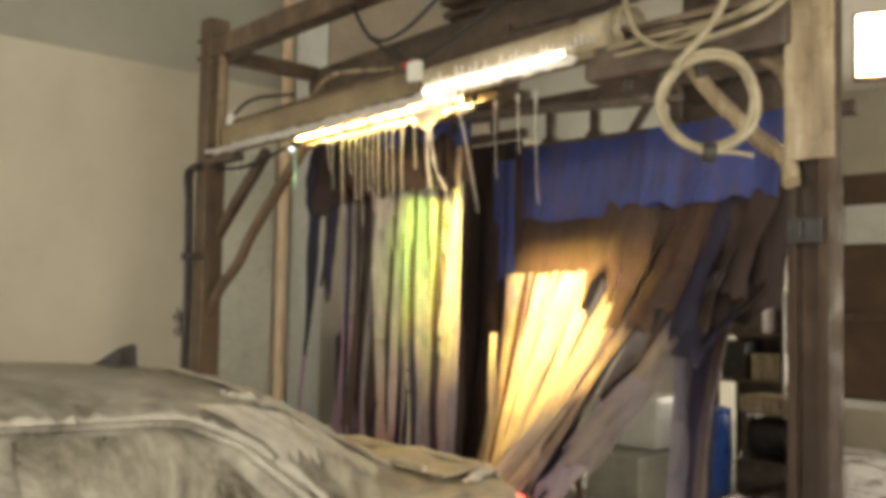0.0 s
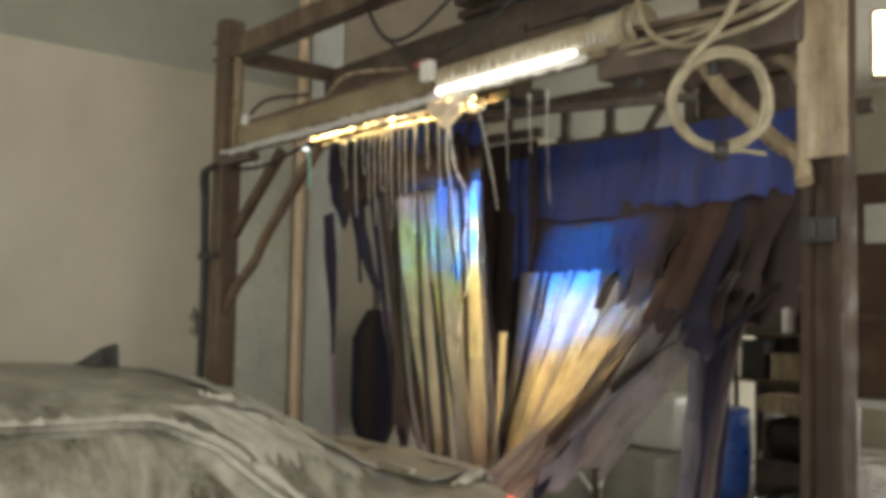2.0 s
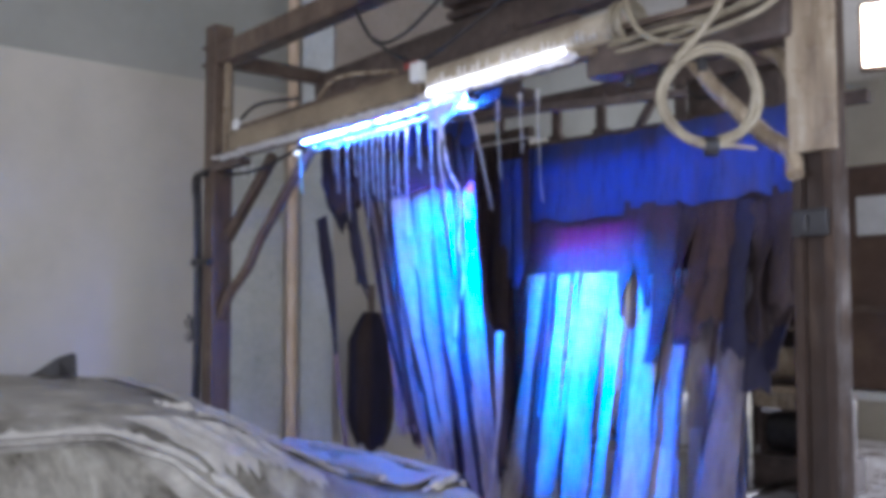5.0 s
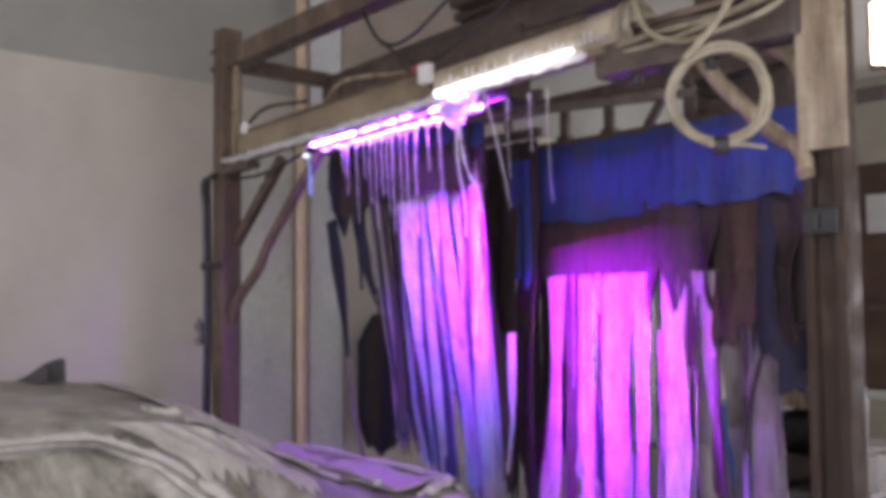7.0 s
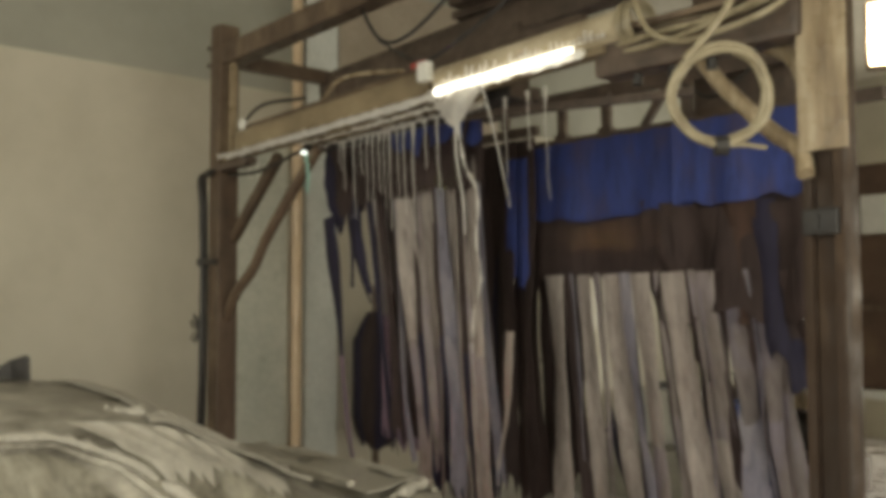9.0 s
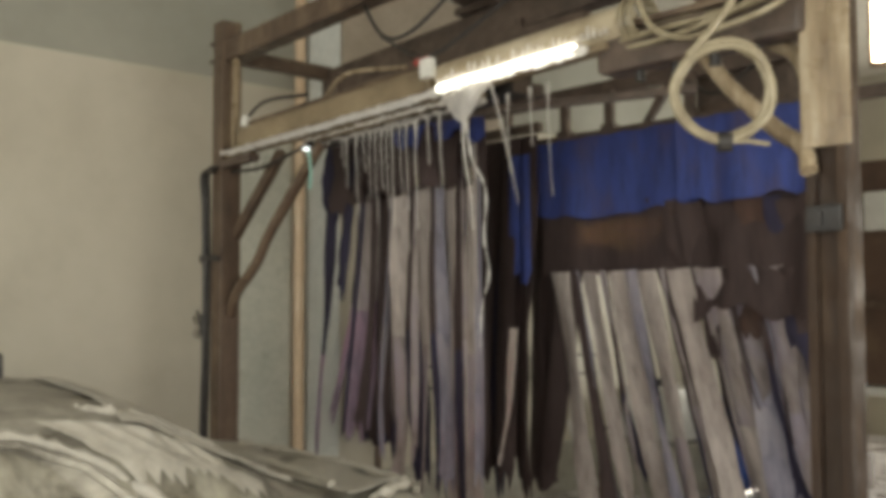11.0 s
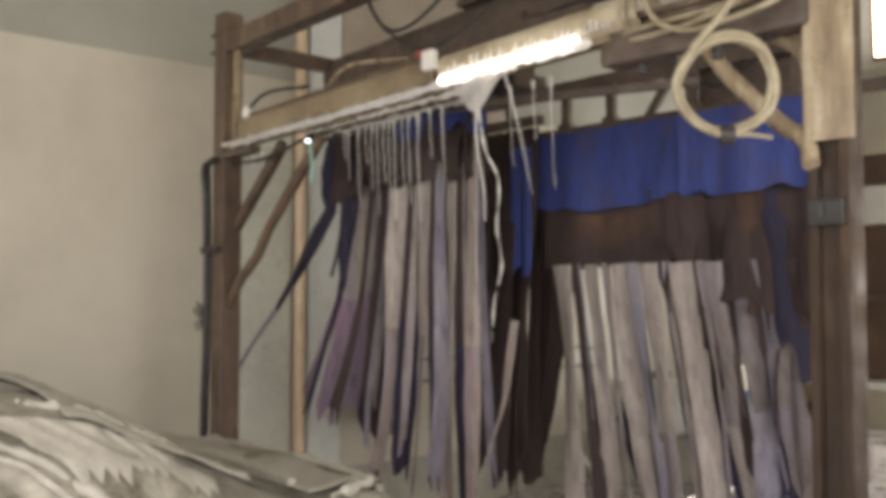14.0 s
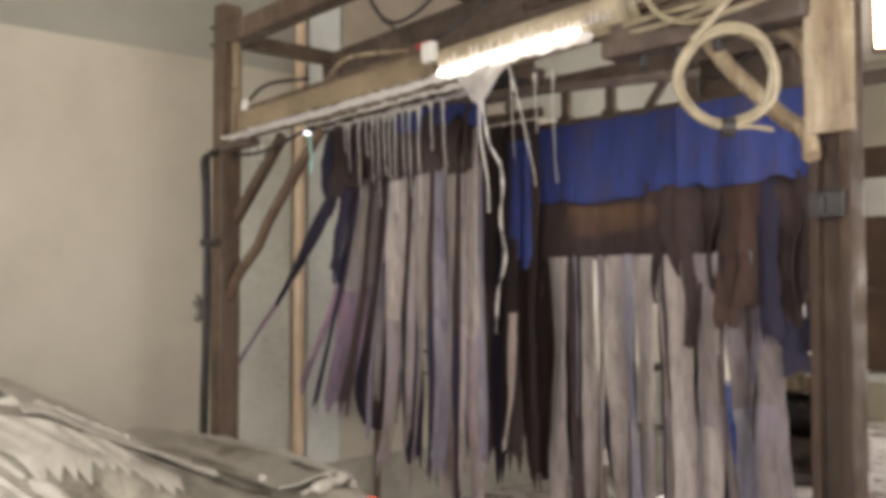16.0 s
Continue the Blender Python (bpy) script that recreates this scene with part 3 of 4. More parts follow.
# pale indicator where the brace meets the bar
ind = part("indicator_light", tube([(0.79, -0.03, 2.30), (0.79, -0.05, 2.30)], 0.008, 12), M_SPARK)
tagged(ind, "small white indicator light at the brace end", "light")
tagged(part("drip_line", tube(smoothline([(0.80, -0.035, 2.29), (0.81, -0.03, 2.2), (0.805, -0.03, 2.12)]), 0.006, 8), foam_mat("pale_green_plastic", (0.45, 0.75, 0.68), 0.5)), "short pale green plastic tube under the bar", "tube")
for k, (a, b, c) in enumerate((((0.2, -0.05, 2.45), (0.45, -0.06, 2.56), (0.78, -0.03, 2.55)), ((0.95, -0.06, 2.5), (1.15, -0.08, 2.57), (1.5, -0.05, 2.54)), ((0.1, -0.02, 2.27), (0.4, -0.03, 2.26), (0.79, -0.03, 2.32)))):
    tagged(part("bar_cable", tube(smoothline([a, b, c]), 0.008, 8), M_BLACK if k != 1 else M_PLATE), "thin cable running along the spreader bar", "cable")

# ================= strip curtains =================


def strip_bm(w, ln, v0, v1, seed):
    """The stretch v0 to v1 of a hanging felt strip, hinged at its top edge."""
    g = random.Random(seed)
    p1, p2, p3, am = g.uniform(0, 6), g.uniform(0, 6), g.uniform(0, 6), g.uniform(0.01, 0.03)
    tw, turns = g.uniform(0.2, 1.0), g.uniform(2.0, 5.0)
    taper = g.uniform(-0.05, 0.25)
    ends = [g.uniform(0, 0.09) for _ in range(7)]

    def at(u, v):
        ww = w * (1 - taper * v) * (1 + 0.16 * math.sin(p1 + v * 8) * v + 0.06 * math.sin(p2 + v * 27))
        a = tw * math.sin(p3 + turns * v) * min(1, v * 2.5)
        across = (u - 0.5) * ww
        x = across * math.cos(a) + 0.022 * math.sin(p2 + 4 * v) * v
        y = across * math.sin(a) + am * math.sin(p1 + 5 * v) * v + 0.02 * math.sin(math.pi * u + p2) * (0.4 + v * 0.6)
        return Vector((x, y, -ln * v * (1 - ends[round(u * 6)] * v ** 6)))

    base = Vector((0, 0, -ln * v0))
    return sheet(lambda u, v: at(u, v0 + (v1 - v0) * v) - base, 6, 14, 0.006)


def hang(parent, name, x, y, z, w, ln, material, seed, lean, end=None, label="", swing_end=0.25):
    """A strip in two rigid lengths; lean(t) gives (swing to the back, lean to the far side) in degrees."""
    up = ln * 0.55
    s = part(name, strip_bm(w, ln, 0, 0.552, seed), material, parent, label, smooth=True, at=pose(x, y, z))
    e = part("strip_end", strip_bm(w, ln, 0.55, 1, seed), end or material, s, smooth=True, at=pose(0, 0, -up))
    g = random.Random(seed * 3 + 1)
    ph, am = g.uniform(0, 6), g.uniform(0.5, 1.6)
    ra, rb = [], []
    for t in STRIP_TIMES:
        a, b = lean(t)
        wob = am * (math.sin(t * 1.1 + ph) + 1.2 * math.sin(ph * 7))
        ra.append((t, pose(x, y, z, a * 0.9 + wob, b * 0.9 + wob * 0.6, 0)))
        rb.append((t, pose(0, 0, -up, a * swing_end + 1.2 * wob, b * swing_end - wob * 0.7, 0)))
    MOVES.append((s, ra))
    MOVES.append((e, rb))
    return s


STRIP_TIMES = [0, 0.7, 1.5, 2.3, 3.0, 3.6, 4.2, 5.2, 6.3, 7.0, 7.8, 8.5, 9.2, 10.2, 11.3, 12.0, 12.7, 13.5, 14.3, 15.2, 16.0]


def wavy(w, h, seed, y_amp=0.02, nx=34, nz=10, hem=0.03):
    g = random.Random(seed)
    ph = [g.uniform(0, 6) for _ in range(4)]

    def fn(u, v):
        y = y_amp * (math.sin(ph[0] + u * 11) * 0.6 + math.sin(ph[1] + u * 23 + v) * 0.3) * (0.3 + 0.7 * v)
        z = -h * v - hem * (math.sin(ph[2] + u * 9) + 0.6 * math.sin(ph[3] + u * 24)) * v * v - 0.004 * math.sin(ph[3] + u * 31)
        return Vector((u * w, y, z))

    return sheet(fn, nx, nz, 0.008)


# ---- far side curtain
LC = (0.0, 0.60, 2.50)
far_cur = thing("strip_curtain", "hanging car-wash curtain of grey felt strips with dark tops", "curtain", pose(*LC), "strip curtains")
part("header_tube", beam((0.08, 0, 0.02), (1.62, 0, 0.02), 0.05, 0.06), M_STEEL_D, far_cur)
for hx in (0.14, 0.75, 1.5):
    part("hanger", box((hx - 0.02, -0.015, 0.05), (hx + 0.02, 0.015, 0.36), 0.004), M_STEEL_D, far_cur)

# share of the pull to the near side, and of the spread to the far side
PULL = [(0, -0.05), (0.8, 0.1), (1.5, 0.45), (2.3, 0.9), (4.2, 0.95), (5.5, 0.8), (7, 0.62), (8, 0.66), (9.2, 0.5), (10.2, 0.25), (11.3, 0.0), (16, 0.0)]
FLARE = [(0, 0.0), (9.2, 0.0), (10.2, 0.25), (11.3, 0.6), (12.5, 0.85), (13.5, 1.0), (16, 0.95)]


def far_lean(x, outward):
    def f(t):
        pull = ease(PULL, t)
        return (4.5 * max(0, pull) - 1.0, outward * ease(FLARE, t) - (22 - 13.5 * x) * pull)
    return f


# short dark flaps along the top
for k, (x, w, ln, m) in enumerate(((0.17, 0.13, 0.52, M_NAVY), (0.26, 0.16, 0.44, M_MAROON), (0.40, 0.20, 0.40, M_MAROON), (0.57, 0.21, 0.38, M_MAROON), (0.74, 0.21, 0.375, M_MAROON), (0.91, 0.21, 0.37, M_MAROON), (1.08, 0.20, 0.37, M_MAROON), (1.20, 0.16, 0.38, M_MAROON))):
    hang(far_cur, "valance_flap", x, -0.045 - 0.008 * (k % 2), 0.0, w, ln, m, 300 + k, far_lean(x, 3 if x < 0.5 else 0), swing_end=0.1)
part("valance", wavy(1.10, 0.335, 6, 0.015, hem=0.008), M_MAROON, far_cur, "dark maroon felt valance", smooth=True, at=pose(0.22, -0.036, 0))
part("valance", wavy(0.62, 0.15, 5), M_BLUE, far_cur, "short blue felt valance", smooth=True, at=pose(0.72, -0.07, 0.01))

specs = [  # x, width, length, material, spread in degrees, end material, depth
    (0.45, 0.12, 1.60, M_GREY_FELT, 15, M_PURPLE, -0.02), (0.59, 0.14, 1.55, M_MAROON, 5, M_MAROON, 0.0), (0.37, 0.08, 1.55, M_NAVY, 19, M_PURPLE, 0.03),
    (0.52, 0.07, 1.50, M_GREY_FELT, 12, M_PURPLE, 0.02), (0.72, 0.10, 1.81, M_GREY_FELT_L, 4, M_GREY_FELT, -0.02), (0.80, 0.08, 1.75, M_MAROON, 2, M_NAVY, -0.01), (0.89, 0.095, 1.87, M_GREY_FELT_L, 1, M_GREY_FELT, -0.02),
    (0.97, 0.07, 1.77, M_MAROON, 0, M_NAVY, -0.01), (1.05, 0.10, 1.85, M_GREY_FELT_L, -1, M_GREY_FELT_L, -0.02), (1.215, 0.095, 1.93, M_GREY_FELT_L, -2, M_GREY_FELT, -0.02),
    (1.13, 0.08, 1.90, M_MAROON, -1, M_NAVY, -0.01),
    (0.66, 0.10, 1.65, M_NAVY, 3, M_NAVY, 0.06), (0.93, 0.12, 1.65, M_MAROON, 1, M_MAROON, 0.07), (1.12, 0.12, 1.65, M_MAROON, -1, M_MAROON, 0.07),
]
for k, (x, w, ln, m, out, e, dy) in enumerate(specs):
    hang(far_cur, "strip", x, dy, -0.06, w, ln, m, 20 + k, far_lean(x, out), e)
STRANDS = [(0.22, M_NAVY, 5, 0.72), (0.29, M_GREY_FELT, 8, 0.66), (0.34, M_NAVY, 9, 0.80), (0.44, M_NAVY, 18, 1.55), (0.53, M_MAROON, 10, 1.50), (0.66, M_BLUEGREY, 5, 1.62), (0.70, M_GREY_FELT, 9, 1.42), (0.84, M_GREY_FELT, 2, 1.58), (1.01, M_BLUEGREY, 0, 1.7), (1.17, M_GREY_FELT, -1, 1.74), (1.25, M_BLUEGREY, -2, 1.66)]
for k, (x, m, out, ln) in enumerate(STRANDS):
    hang(far_cur, "thin_strip", x, -0.022 - 0.004 * (k % 3), -0.10, 0.030 + 0.012 * (k % 3), ln, m, 240 + k, far_lean(x, out), swing_end=0.3)
BLOWN = [(0, 2), (1.5, -10), (4.2, -18), (9.2, -14), (10.2, -4), (11.3, 9), (12.0, 30), (12.7, 41), (13.5, 45), (14.3, 48), (16, 45)]
hang(far_cur, "thin_strip", 0.17, -0.06, -0.42, 0.09, 1.36, M_NAVY, 259, lambda t: (-2, ease(BLOWN, t)), M_PURPLE, "dark strip with a purple end, blown out sideways", swing_end=0.12)

# the dark middle bundle
DARK = [(0, 0.1), (3.5, 0.15), (5, 0.1), (7, 0.0), (9, 0.0), (11.3, 0.5), (12.5, 0.9), (13.2, 1.0), (14.5, 0.55), (16, 0)]


def dark_lean(k):
    def f(t):
        return (-2.0, ease(DARK, t) * (0.5 + 0.7 * k) - 1)
    return f


mid_cur = thing("strip_curtain", "narrow hanging bundle of dark maroon felt strips", "curtain", pose(0.71, 1.12, 2.47), "strip curtains")
part("header_tube", beam((-0.05, 0, 0.02), (0.44, 0, 0.02), 0.04, 0.05), M_STEEL_D, mid_cur)
part("hanger", box((0.2, -0.015, 0.05), (0.24, 0.015, 0.2), 0.004), M_STEEL_D, mid_cur)
for k, x in enumerate((0.02, 0.08, 0.14, 0.205, 0.27, 0.33, 0.385)):
    hang(mid_cur, "dark_strip", x, -0.02 + 0.03 * (k % 2), -0.02, 0.115, 1.86 - 0.06 * (k % 3), M_MAROON if k != 3 else M_NAVY, 60 + k, dark_lean(k))
part("flap", wavy(0.14, 0.62, 41, 0.02, 8), M_BLUE, mid_cur, "bright blue felt flap", smooth=True, at=pose(0.27, -0.05, -0.12))
hang(far_cur, "pale_strip", 1.47, -0.02, -1.0, 0.055, 0.60, M_GREY_FELT_L, 77, lambda t: (-2, ease([(0, 0), (7, -2), (11.3, 6), (12.5, 13), (14.3, 9), (16, 1)], t)), M_GREY_FELT_L)
far_swing = [(0, 0), (2, -1.5), (4.2, -1.5), (7, -0.5), (9.2, 0), (12.5, 0.6), (16, 0)]
MOVES.append((far_cur, [(t, pose(*LC, a, 0, 0)) for t, a in far_swing]))

# ---- near side curtain
RC = (1.08, 1.20, 2.41)
near_cur = thing("strip_curtain", "hanging car-wash curtain with blue felt valance and grey strips", "curtain", pose(*RC), "strip curtains")
part("header_tube", beam((-0.05, 0.02, 0.01), (1.75, 0.02, 0.01), 0.05, 0.05), M_STEEL_D, near_cur)
part("valance", wavy(0.95, 0.38, 13, 0.025, hem=0.012), M_BLUE, near_cur, "wet bright blue felt valance", smooth=True, at=pose(-0.02, -0.03, 0))
part("valance", wavy(0.66, 0.36, 15, 0.03, hem=0.012), M_BLUE, near_cur, "wet bright blue felt valance", smooth=True, at=pose(0.86, -0.075, 0.0))
part("under_flap", wavy(0.95, 0.665, 17, 0.02, hem=0.006), M_MAROON, near_cur, "dark brown felt under-layer", smooth=True, at=pose(0.0, 0.0, 0))
part("under_flap", wavy(0.66, 0.84, 18, 0.03), M_MAROON, near_cur, "dark brown felt under-layer", smooth=True, at=pose(0.88, -0.02, 0))
SWING = [(0, -10, -0.06), (1.5, -10, -0.06), (3.5, -9, -0.055), (4.2, -7, -0.045), (5.2, -4, -0.03), (6.3, -1.5, -0.01), (7, -1, 0), (9, 0, 0), (12.5, 2.5, 0.01), (16, 0.5, 0)]
MOVES.append((near_cur, [(t, pose(RC[0] + dx, RC[1], RC[2], a, 0, 0)) for t, a, dx in SWING]))
# the sweep towards the middle, the drag of the whole row, the draught towards the back
FAN = [(0, 1.0), (1.5, 1.08), (2.3, 0.98), (3.0, 0.7), (3.6, 0.42), (4.2, 0.2), (5.2, 0.05), (6.3, 0), (16, 0)]
DRAG = [(0, 7), (1.5, 7), (2.3, 5), (3.0, 0), (3.6, -5), (4.2, -6), (5.2, -3), (6.3, 0), (16, 0)]
BLOW = [(0, 0), (6.3, 0), (7, 0.05), (8, 0.3), (9.2, 0.6), (11.3, 0.95), (12.7, 0.85), (14.3, 0.5), (16, 0.12)]


def near_lean(x):
    far = min(1.0, x / 1.0)

    def f(t):
        return (ease(DRAG, t) - 42 * far * ease(FAN, t) + (9 + 12 * far) * ease(BLOW, t), 9 * ease(FAN, t) * far - 3 * ease(BLOW, t) * (0.2 + far))
    return f


specs = [  # x, width, length, material, end material, depth
    (0.13, 0.12, 1.50, M_GREY_FELT_L, M_GREY_FELT_L, -0.01), (0.315, 0.085, 1.48, M_GREY_FELT_L, M_GREY_FELT_L, -0.01), (0.485, 0.092, 1.52, M_GREY_FELT_L, M_GREY_FELT_L, -0.015),
    (0.65, 0.11, 1.46, M_GREY_FELT_L, M_GREY_FELT, -0.02), (0.83, 0.12, 1.42, M_GREY_FELT_L, M_GREY_FELT_L, -0.03), (0.98, 0.12, 1.36, M_GREY_FELT, M_GREY_FELT_L, -0.03),
    (1.11, 0.11, 1.20, M_SHADED_FELT, M_BLUEGREY, 0.0), (1.25, 0.11, 1.14, M_SHADED_FELT, M_SHADED_FELT, 0.01),
    (0.22, 0.045, 1.42, M_MAROON, M_MAROON, -0.01), (0.40, 0.045, 1.1, M_MAROON, M_NAVY, -0.01), (0.565, 0.06, 1.45, M_NAVY, M_NAVY, -0.01), (0.74, 0.07, 1.40, M_MAROON, M_NAVY, -0.01), (0.91, 0.09, 1.2, M_MAROON, M_NAVY, 0.02),
    (0.27, 0.04, 1.0, M_GREY_FELT, M_GREY_FELT, 0.02),
    (1.04, 0.09, 1.0, M_MAROON, M_MAROON, -0.04), (1.18, 0.10, 0.78, M_MAROON, M_MAROON, 0.0), (1.34, 0.11, 0.52, M_MAROON, M_NAVY, 0.01), (1.44, 0.10, 0.42, M_MAROON, M_NAVY, 0.01),
]
for k, (x, w, ln, m, e, dy) in enumerate(specs):
    hang(near_cur, "strip", x, dy - 0.02, -0.65, w, ln, m, 100 + k, near_lean(x), e, swing_end=0.15)

# dark strips behind the pale ones, swung to the far side by the draught
for k, x in enumerate((-0.08, -0.01, 0.06, 0.13)):
    hang(near_cur, "dark_strip", x, 0.05 + 0.02 * k, -0.1, 0.13, 1.72 - 0.03 * k, M_MAROON, 180 + k, lambda t, k=k: (0, (6 + 3.5 * k) * ease(DARK, t)), swing_end=0.25)
# strips at the end of the row that hang straight
for k, x in enumerate((1.10, 1.19, 1.27)):
    hang(near_cur, "strip", x, 0.05, -0.55, 0.10, 1.3 - 0.1 * k, (M_BLUEGREY, M_NAVY, M_SHADED_FELT)[k], 190 + k, near_lean(0.1 + 0.05 * k), swing_end=0.1)

LAYERS = [(0.72, 0.12, 0.55, M_MAROON), (0.81, 0.10, 0.5, M_MAROON), (0.90, 0.12, 0.72, M_MAROON), (1.0, 0.12, 0.6, M_MAROON), (1.09, 0.11, 0.66, M_RUST), (1.18, 0.12, 0.56, M_RUST), (1.27, 0.1, 0.68, M_NAVY), (1.36, 0.12, 0.6, M_MAROON), (1.46, 0.12, 0.52, M_MAROON)]
for k, (x, w, ln, m) in enumerate(LAYERS):
    hang(near_cur, "dark_strip", x, -0.04 - 0.008 * (k % 3), -0.32 - 0.02 * (k % 4), w, ln, m, 160 + k, near_lean(0.2 + 0.3 * x), swing_end=0.1)

STRANDS = [(0.24, M_BLUEGREY), (0.40, M_GREY_FELT), (0.57, M_BLUEGREY), (0.74, M_GREY_FELT), (0.92, M_GREY_FELT), (1.04, M_SHADED_FELT), (1.18, M_BLUEGREY)]
for k, (x, m) in enumerate(STRANDS):
    hang(near_cur, "thin_strip", x, -0.035 - 0.006 * (k % 3), -0.645, 0.03 + 0.012 * (k % 3), (1.2 + 0.1 * (k % 3)) * (1 if x < 1 else 0.85), m, 200 + k, near_lean(x), swing_end=0.2)

# steelwork that carries the near side curtain
rail = thing("curtain_rail", "dark steel rail with hangers above the blue curtain", "rail")
part("rail_beam", beam((0.6, 1.28, 2.66), (2.5, 1.28, 2.66), 0.06, 0.07), M_STEEL_D, rail)
for x in (1.22, 1.50, 1.95, 2.45):
    part("hanger", add_box(box((x - 0.025, 1.215, 2.44), (x + 0.025, 1.245, 2.64), 0.006), (x - 0.04, 1.205, 2.42), (x + 0.04, 1.255, 2.47), 0.006), M_STEEL_D, rail)
part("bracket", beam((1.70, 1.25, 2.44), (1.86, 1.25, 2.66), 0.03, 0.04), M_STEEL_D, rail)
part("drop_rod", box((0.62, 1.26, 2.7), (0.66, 1.3, 4.3), 0.004), M_STEEL_D, rail)
part("drop_rod", box((2.44, 1.26, 2.7), (2.48, 1.3, 4.3), 0.004), M_STEEL_D, rail)
tagged(part("cross_arm", beam((1.25, 0.2, 2.40), (2.2, 0.9, 2.48), 0.035, 0.035), M_STEEL_D), "thin dark steel arm between the curtains", "arm")

# ================= cables =================
coil = thing("hose_coil", "coil of cream plastic hose tied with black tape", "hose", pose(3.02, -0.25, 2.165, 90, 0, 40))
g = random.Random(9)
for k in range(6):
    ph, rr, off = g.uniform(0, 6), 0.128 + g.uniform(-0.012, 0.012), g.uniform(-0.018, 0.018)
    pts = [((rr + 0.006 * math.sin(3 * a + ph)) * math.cos(a), (rr + 0.006 * math.cos(2 * a + ph)) * math.sin(a) * 1.02, off + 0.006 * math.sin(a + ph)) for a in [i * 2 * math.pi / 40 for i in range(41)]]
    part("loop", tube(pts, 0.0085, 8), M_HOSE, coil, smooth=True)
part("tape", tube([(-0.017, -0.133, 0), (0.018, -0.134, 0)], 0.026, 12), M_BLACK, coil, "black binding tape")
part("loose_end", tube(smoothline([(0.02, -0.135, 0.01), (0.06, -0.135, 0.01), (0.11, -0.145, 0.02)]), 0.006, 8), M_HOSE, coil, smooth=True)
part("riser", tube(smoothline([(-0.09, 0.09, 0.015), (-0.02, 0.17, 0.02), (0.03, 0.25, 0.02), (0.045, 0.36, 0.01), (0.06, 0.7, 0)]), 0.011, 10), M_HOSE, coil, smooth=True)
CABLES = [
    [(2.62, -0.12, 2.75), (2.70, -0.15, 2.46), (2.83, -0.17, 2.36), (2.98, -0.17, 2.36), (3.12, -0.14, 2.40), (3.22, -0.1, 2.5)],
    [(2.52, -0.06, 2.40), (2.75, -0.10, 2.39), (2.95, -0.12, 2.41), (3.10, -0.12, 2.45), (3.2, -0.09, 2.52)],
    [(2.50, -0.06, 2.42), (2.72, -0.10, 2.42), (2.95, -0.10, 2.42), (3.08, -0.12, 2.43), (3.2, -0.09, 2.47)],
    [(2.48, -0.04, 2.44), (2.75, -0.06, 2.45), (3.0, -0.08, 2.44), (3.2, -0.08, 2.56)],
]
for pts in CABLES:
    tagged(part("cream_cable", tube(smoothline(pts), 0.009, 8), M_HOSE, smooth=True), "cream plastic cable sagging below the gantry", "cable", "cream cables")
for pts in ([(2.80, 0.0, 2.35), (2.88, -0.01, 2.25), (2.95, -0.02, 2.18), (3.04, -0.02, 2.09), (3.12, -0.03, 2.03), (3.15, -0.06, 1.96)], [(2.98, 0.05, 2.36), (3.07, 0.04, 2.3), (3.12, 0.02, 2.2), (3.145, 0.0, 2.05)]):
    tagged(part("drain_hose", tube(smoothline(pts), 0.024, 12), M_PLATE, smooth=True), "thick pale dirty hose running down to the post", "hose")
for pts in ([(0.9, 0.3, 2.85), (1.3, 0.2, 2.66), (1.5, 0.25, 2.72), (1.8, 0.4, 2.95)], [(1.1, 0.0, 2.98), (1.3, -0.02, 2.72), (1.48, 0.0, 2.70), (1.7, 0.1, 2.9)], [(1.95, 1.22, 2.6), (2.1, 1.2, 2.52), (2.3, 1.2, 2.62)]):
    tagged(part("black_cable", tube(smoothline(pts), 0.008, 8), M_BLACK, smooth=True), "black cable looped among the steelwork", "cable")
endbox = thing("end_box", "dark dirty box joining the foam bar to the post", "box")
part("case", box((2.47, -0.08, 2.33), (3.15, 0.02, 2.45), 0.02), M_STEEL_D, endbox)
part("lid", box((2.46, -0.09, 2.455), (3.15, 0.03, 2.475), 0.005), M_STEEL, endbox)
for k in range(4):
    part("gland", tube([(2.6 + 0.13 * k, -0.03, 2.33), (2.6 + 0.13 * k, -0.03, 2.295)], 0.016, 10), M_BLACK, endbox)

# ================= flood light =================
flood = thing("flood_light", "glowing warm flood light at the tunnel side", "light", pose(2.60, 2.0, 2.86, 0, 0, 20))
part("lamp_body", box((-0.17, 0.02, -0.16), (0.17, 0.09, 0.16), 0.015), M_STEEL_D, flood)
part("lamp_face", box((-0.15, 0.0, -0.14), (0.15, 0.016, 0.14), 0.005), M_FLOOD, flood, "bright warm lamp face")
part("mount", box((-0.02, 0.04, 0.16), (0.02, 0.07, 1.44), 0.004), M_STEEL_D, flood)

# ================= back of the bay =================
barrel = thing("plastic_barrel", "blue plastic barrel standing by the wall", "barrel", pose(-0.28, 5.05, 0))
part("body", tube([(0, 0, 0), (0, 0, 0.04), (0, 0, 0.2), (0, 0, 0.36), (0, 0, 0.52), (0, 0, 0.68), (0, 0, 0.72)], [0.25, 0.27, 0.275, 0.285, 0.275, 0.27, 0.255], 28), M_BARREL, barrel, smooth=True)
part("rim", tube([(0, 0, 0.715), (0, 0, 0.75)], 0.27, 28), M_BARREL, barrel)
tank = thing("white_tank", "white plastic liquid tank on a grey plinth", "tank", pose(-0.62, 4.55, 0))
part("plinth", box((-0.36, -0.5, 0), (0.4, 0.5, 0.40), 0.02), M_DADO, tank)
part("body", box((-0.3, -0.1, 0.405), (0.3, 0.38, 0.86), 0.06), M_WHITE, tank)
